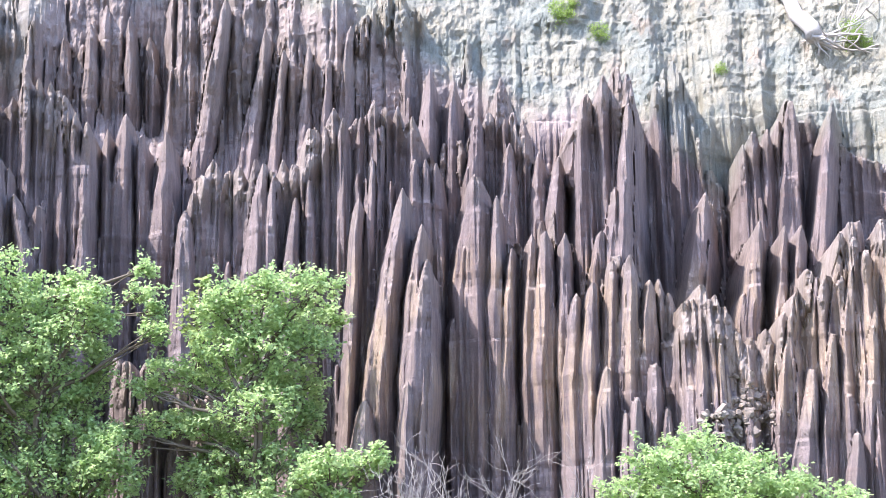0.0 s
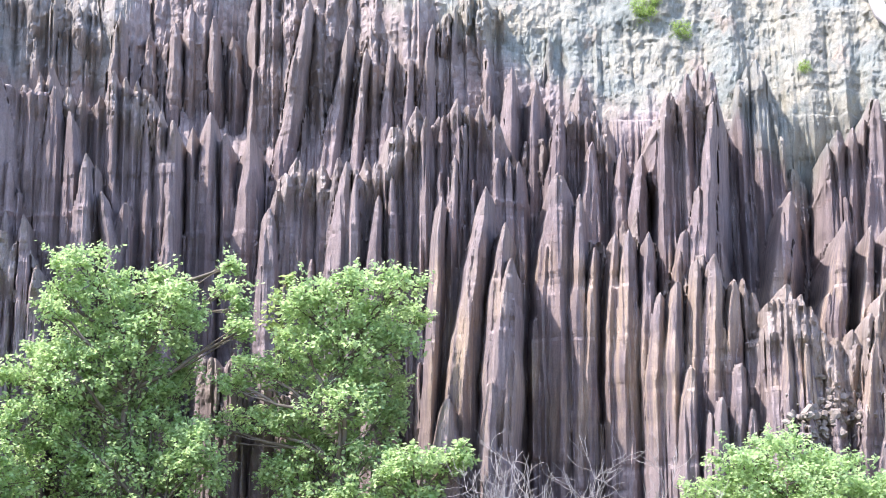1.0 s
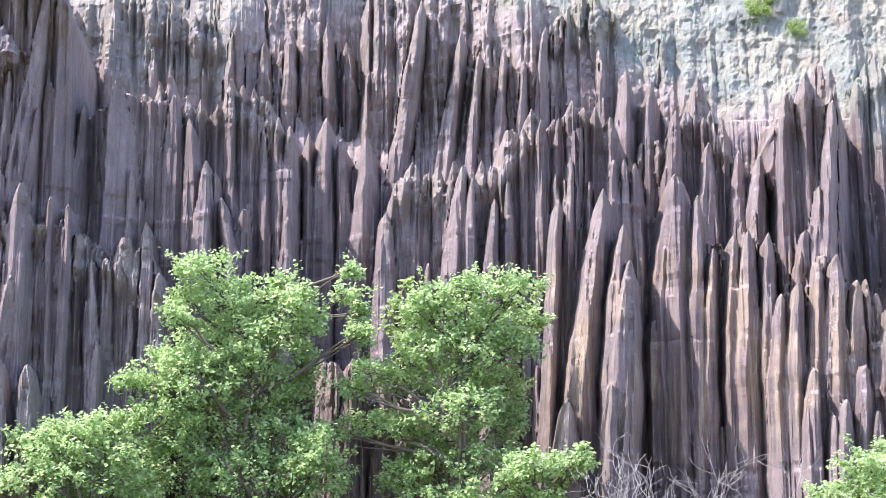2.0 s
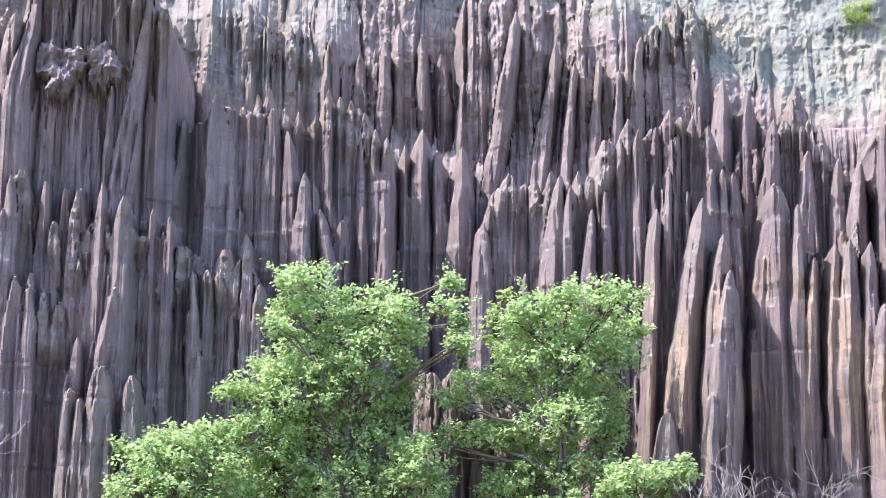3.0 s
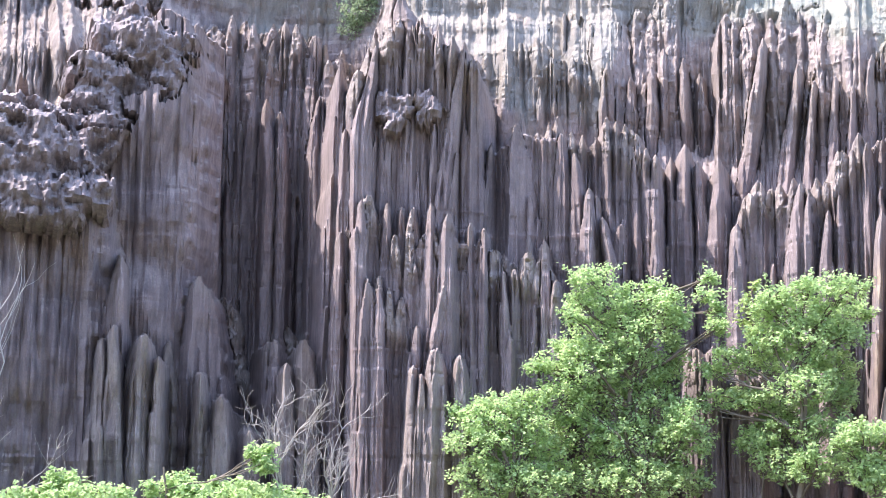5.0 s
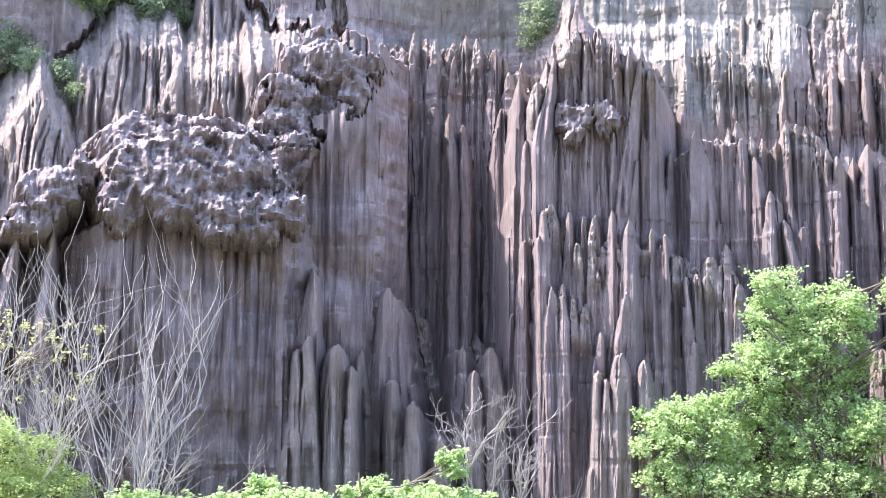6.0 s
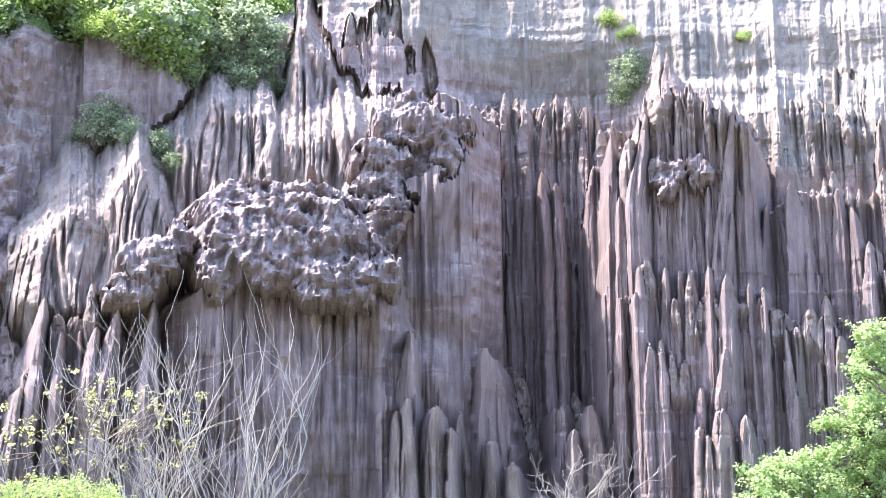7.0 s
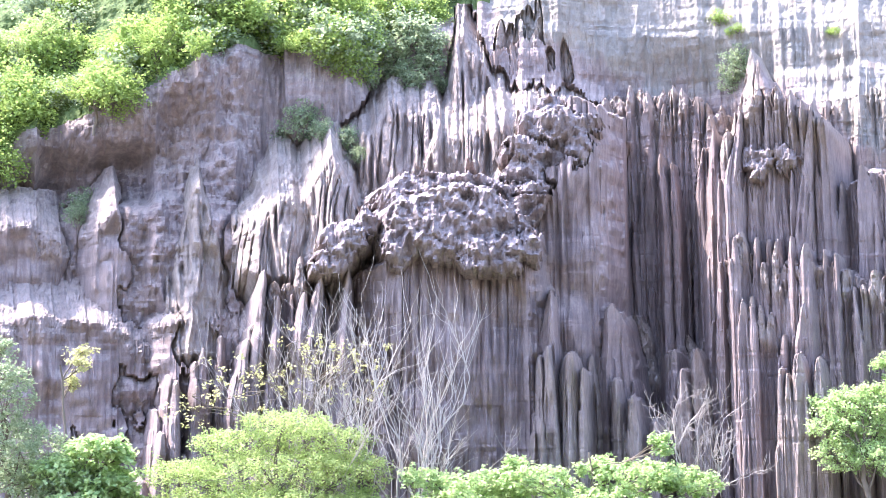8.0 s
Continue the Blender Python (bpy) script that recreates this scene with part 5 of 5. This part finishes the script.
broadleaf("thin_shrub", -21.31, 41.75, (
    (-0.5, -0.1, 6.4, 1.33, 0.57), (-2.1, 0.6, 5.6, 1.56, 0.56), (0.5, -0.5, 5.6, 2.42, 0.85), (1.6, -0.2, 6.0, 1.46, 0.57), (-1.4, 0.6, 4.8, 2.40, 0.75), (-3.2, -0.6, 4.1, 2.02, 0.65),
    (2.3, 0.2, 4.6, 1.45, 0.67), (-3.9, 0.5, 4.6, 0.83, 0.47), (0.5, -0.5, 6.2, 1.45, 0.38),
), "thin shrub with sparse yellowing leaves", 37, leaf=0.1, density=0.05, foliage=LEAF_DRY, trunk_r=0.04)
broadleaf("sapling", 8.62, 44.0, (
    (-0.0, 0.3, 7.7, 0.11, 0.12), (-0.1, 0.4, 7.4, 0.22, 0.12), (0.1, 0.3, 7.1, 0.28, 0.14), (-0.0, 0.3, 6.7, 0.28, 0.16), (-0.1, -0.5, 6.4, 0.27, 0.14),
), "slender sapling with whorled light green leaves", 38, leaf=0.12, density=0.35, foliage=LEAF_FINE, trunk_r=0.03)
broadleaf("leaning_sapling", -30.99, 43.0, (
    (0.8, 0.6, 6.2, 0.22, 0.22), (0.7, -0.5, 5.7, 0.26, 0.26), (0.5, 0.5, 5.1, 0.26, 0.26),
), "leaning dead stem hung with dry brown leaves", 39, leaf=0.09, density=0.8, foliage=LEAF_DRY, trunk_r=0.07)

VINE = bush_meshes(51, 0.115, LEAF_DARK, 170)
GREEN = bush_meshes(52, 0.115, LEAF_HILL, 190)
LIGHT = bush_meshes(53, 0.095, LEAF_HILL, 240)
for x, z, r in ((-16.6, 20.8, 1.25), (-15.9, 20.3, 0.95), (-17.2, 19.9, 1.0), (-16.0, 19.3, 0.9), (-17.3, 19.0, 0.8), (-16.6, 18.5, 0.75), (-15.6, 18.5, 0.5), (-21.0, 16.5, 0.95), (-21.8, 16.1, 0.6), (-20.2, 15.9, 0.6), (-29.4, 13.1, 0.8), (-29.7, 12.5, 0.55), (-3.7, 19.4, 0.85), (-4.0, 18.6, 0.6), (-18.7, 20.2, 1.03), (-18.4, 18.6, 0.6), (-19.2, 15.6, 0.6), (-18.8, 14.8, 0.46)):
    bush(VINE, x, surface(x, z) - 0.3 * r, z, r, "grey-green creeper hanging on the rock", turn=40 * x)
for x, z, r in ((17.9, 17.3, 0.50), (18.9, 16.6, 0.40), (25.5, 16.0, 0.48), (22.2, 15.0, 0.22), (18.3, 17.6, 0.24), (25.9, 15.6, 0.25)):
    bush(LIGHT, x, surface(x, z) - 0.3 * r, z, r, "small yellow-green shrub rooted in pale clay", turn=40 * x)
for x, z, r in ((-0.2, 20.3, 0.30), (-4.4, 21.4, 0.57), (-3.7, 20.8, 0.35)):
    bush(GREEN, x, surface(x, z) - 0.3 * r, z, r, "small green shrub on the slope", turn=40 * x)


def hill_growth():
    """Shrubs and small trees crowding the slope above the cliff's rim."""
    rng = np.random.RandomState(61)
    for k in range(240):
        x = rng.uniform(-40, -14.5)
        z = rim(x) + 0.3 + 7.5 * rng.rand() ** 1.2
        kind, label = ((LIGHT, "light green shrub on the hillside"), (GREEN, "leafy green shrub on the hillside"), (LIGHT, "light green shrub on the hillside"), (VINE, "dark green shrub on the hillside"))[rng.randint(4)]
        bush(kind, x, surface(x, z) - rng.uniform(0.0, 0.5), z, rng.uniform(0.8, 1.6), label, "hillside_shrub", rng.uniform(0, 360))


hill_growth()
for k, (u, z, size) in enumerate(((-29.2, 16.4, 1.0), (-33.2, 18.6, 1.2), (-24.6, 20.6, 1.1), (-26.8, 18.6, 0.9), (-31.2, 19.6, 1.1), (-21.5, 21.6, 1.0))):
    broadleaf("hill_tree", u, surface(u, z) - 0.25, tuple((size * a, size * b, size * h, size * w, size * v) for a, b, h, w, v in (
        (0.3, -0.2, 2.0, 1.1, 0.40), (-0.7, 0.1, 1.7, 0.9, 0.35), (1.2, -0.2, 1.6, 0.8, 0.30), (0.4, 0.2, 2.6, 0.8, 0.35), (-0.2, -0.5, 1.3, 0.8, 0.25))),
        "small feathery light green tree at the rim", 140 + k, leaf=0.085, density=0.8, foliage=(LEAF_HILL, LEAF_FINE, LEAF_DARK)[k % 3], trunk_r=0.07, lean=0.3, base=z - 0.3)


def fallen_log(a, b, r):
    rng = np.random.RandomState(71)
    thing = tagged(new("fallen_log"), "bleached fallen tree trunk lying down the pale clay slope", "log")
    soup = Soup()
    path = limb_path(rng, a, b, 0.03, 9)
    tube(soup, np.concatenate([path[:1] - 0.06 * (path[1:2] - path[:1]), path]), r * np.concatenate([[0.15], np.linspace(1.1, 0.85, 9)]), 12)
    part("trunk", soup.mesh("trunk", BARK_PALE), thing)
    for k in range(7):
        root = Soup()
        way = np.array((0.9, rng.uniform(-0.4, 0.1), -0.25)) + rng.normal(0, 0.35, 3)
        twigs(root, rng, np.array(a) + rng.normal(0, 0.1, 3), way, rng.uniform(0.8, 1.9), 0.06, 1)
        tagged(part("root", root.mesh("root", BARK_PALE), thing), kind="stuff")


fallen_log(around(24.6, surface(24.6, 15.85) - 0.35, 15.85), around(23.6, surface(23.6, 18.4) - 0.4, 18.4), 0.22)


def scree(top, low):
    """Loose stones spilled down a gully."""
    rng = np.random.RandomState(72)
    thing = tagged(new("scree"), "loose pale stones spilled down a gully", "rubble")
    shapes = []
    n, m = 8, 6
    T, P = np.meshgrid(np.arange(n) * 2 * np.pi / n, np.linspace(0.1, np.pi - 0.1, m))
    d = np.stack([np.cos(T) * np.sin(P), np.sin(T) * np.sin(P), np.cos(P)], -1).reshape(-1, 3)
    for k in range(6):
        q = np.sign(d) * np.abs(d) ** 0.7 * rng.uniform(0.6, 1.3, 3) * (0.8 + 0.4 * rng.rand(len(d), 1))
        shapes.append(mesh_of("stone", q, grid_faces(m, n, True), STONE, False))
    a, b = np.array(top), np.array(low)
    for k in range(190):
        t = rng.rand()
        u, z = a + (b - a) * t + rng.normal(0, 1, 2) * (0.25 + 0.45 * t, 0.2)
        p = around(u, surface(u, z) - 0.03, z)
        s = 0.025 + 0.10 * rng.rand() ** 2.5
        stone = part("stone", shapes[k % 6], thing)
        stone.matrix_basis = pose(*p, *rng.uniform(0, 360, 3)) @ Matrix.Diagonal((s, s, s, 1))


scree((22.28, 5.10), (21.51, 4.02))
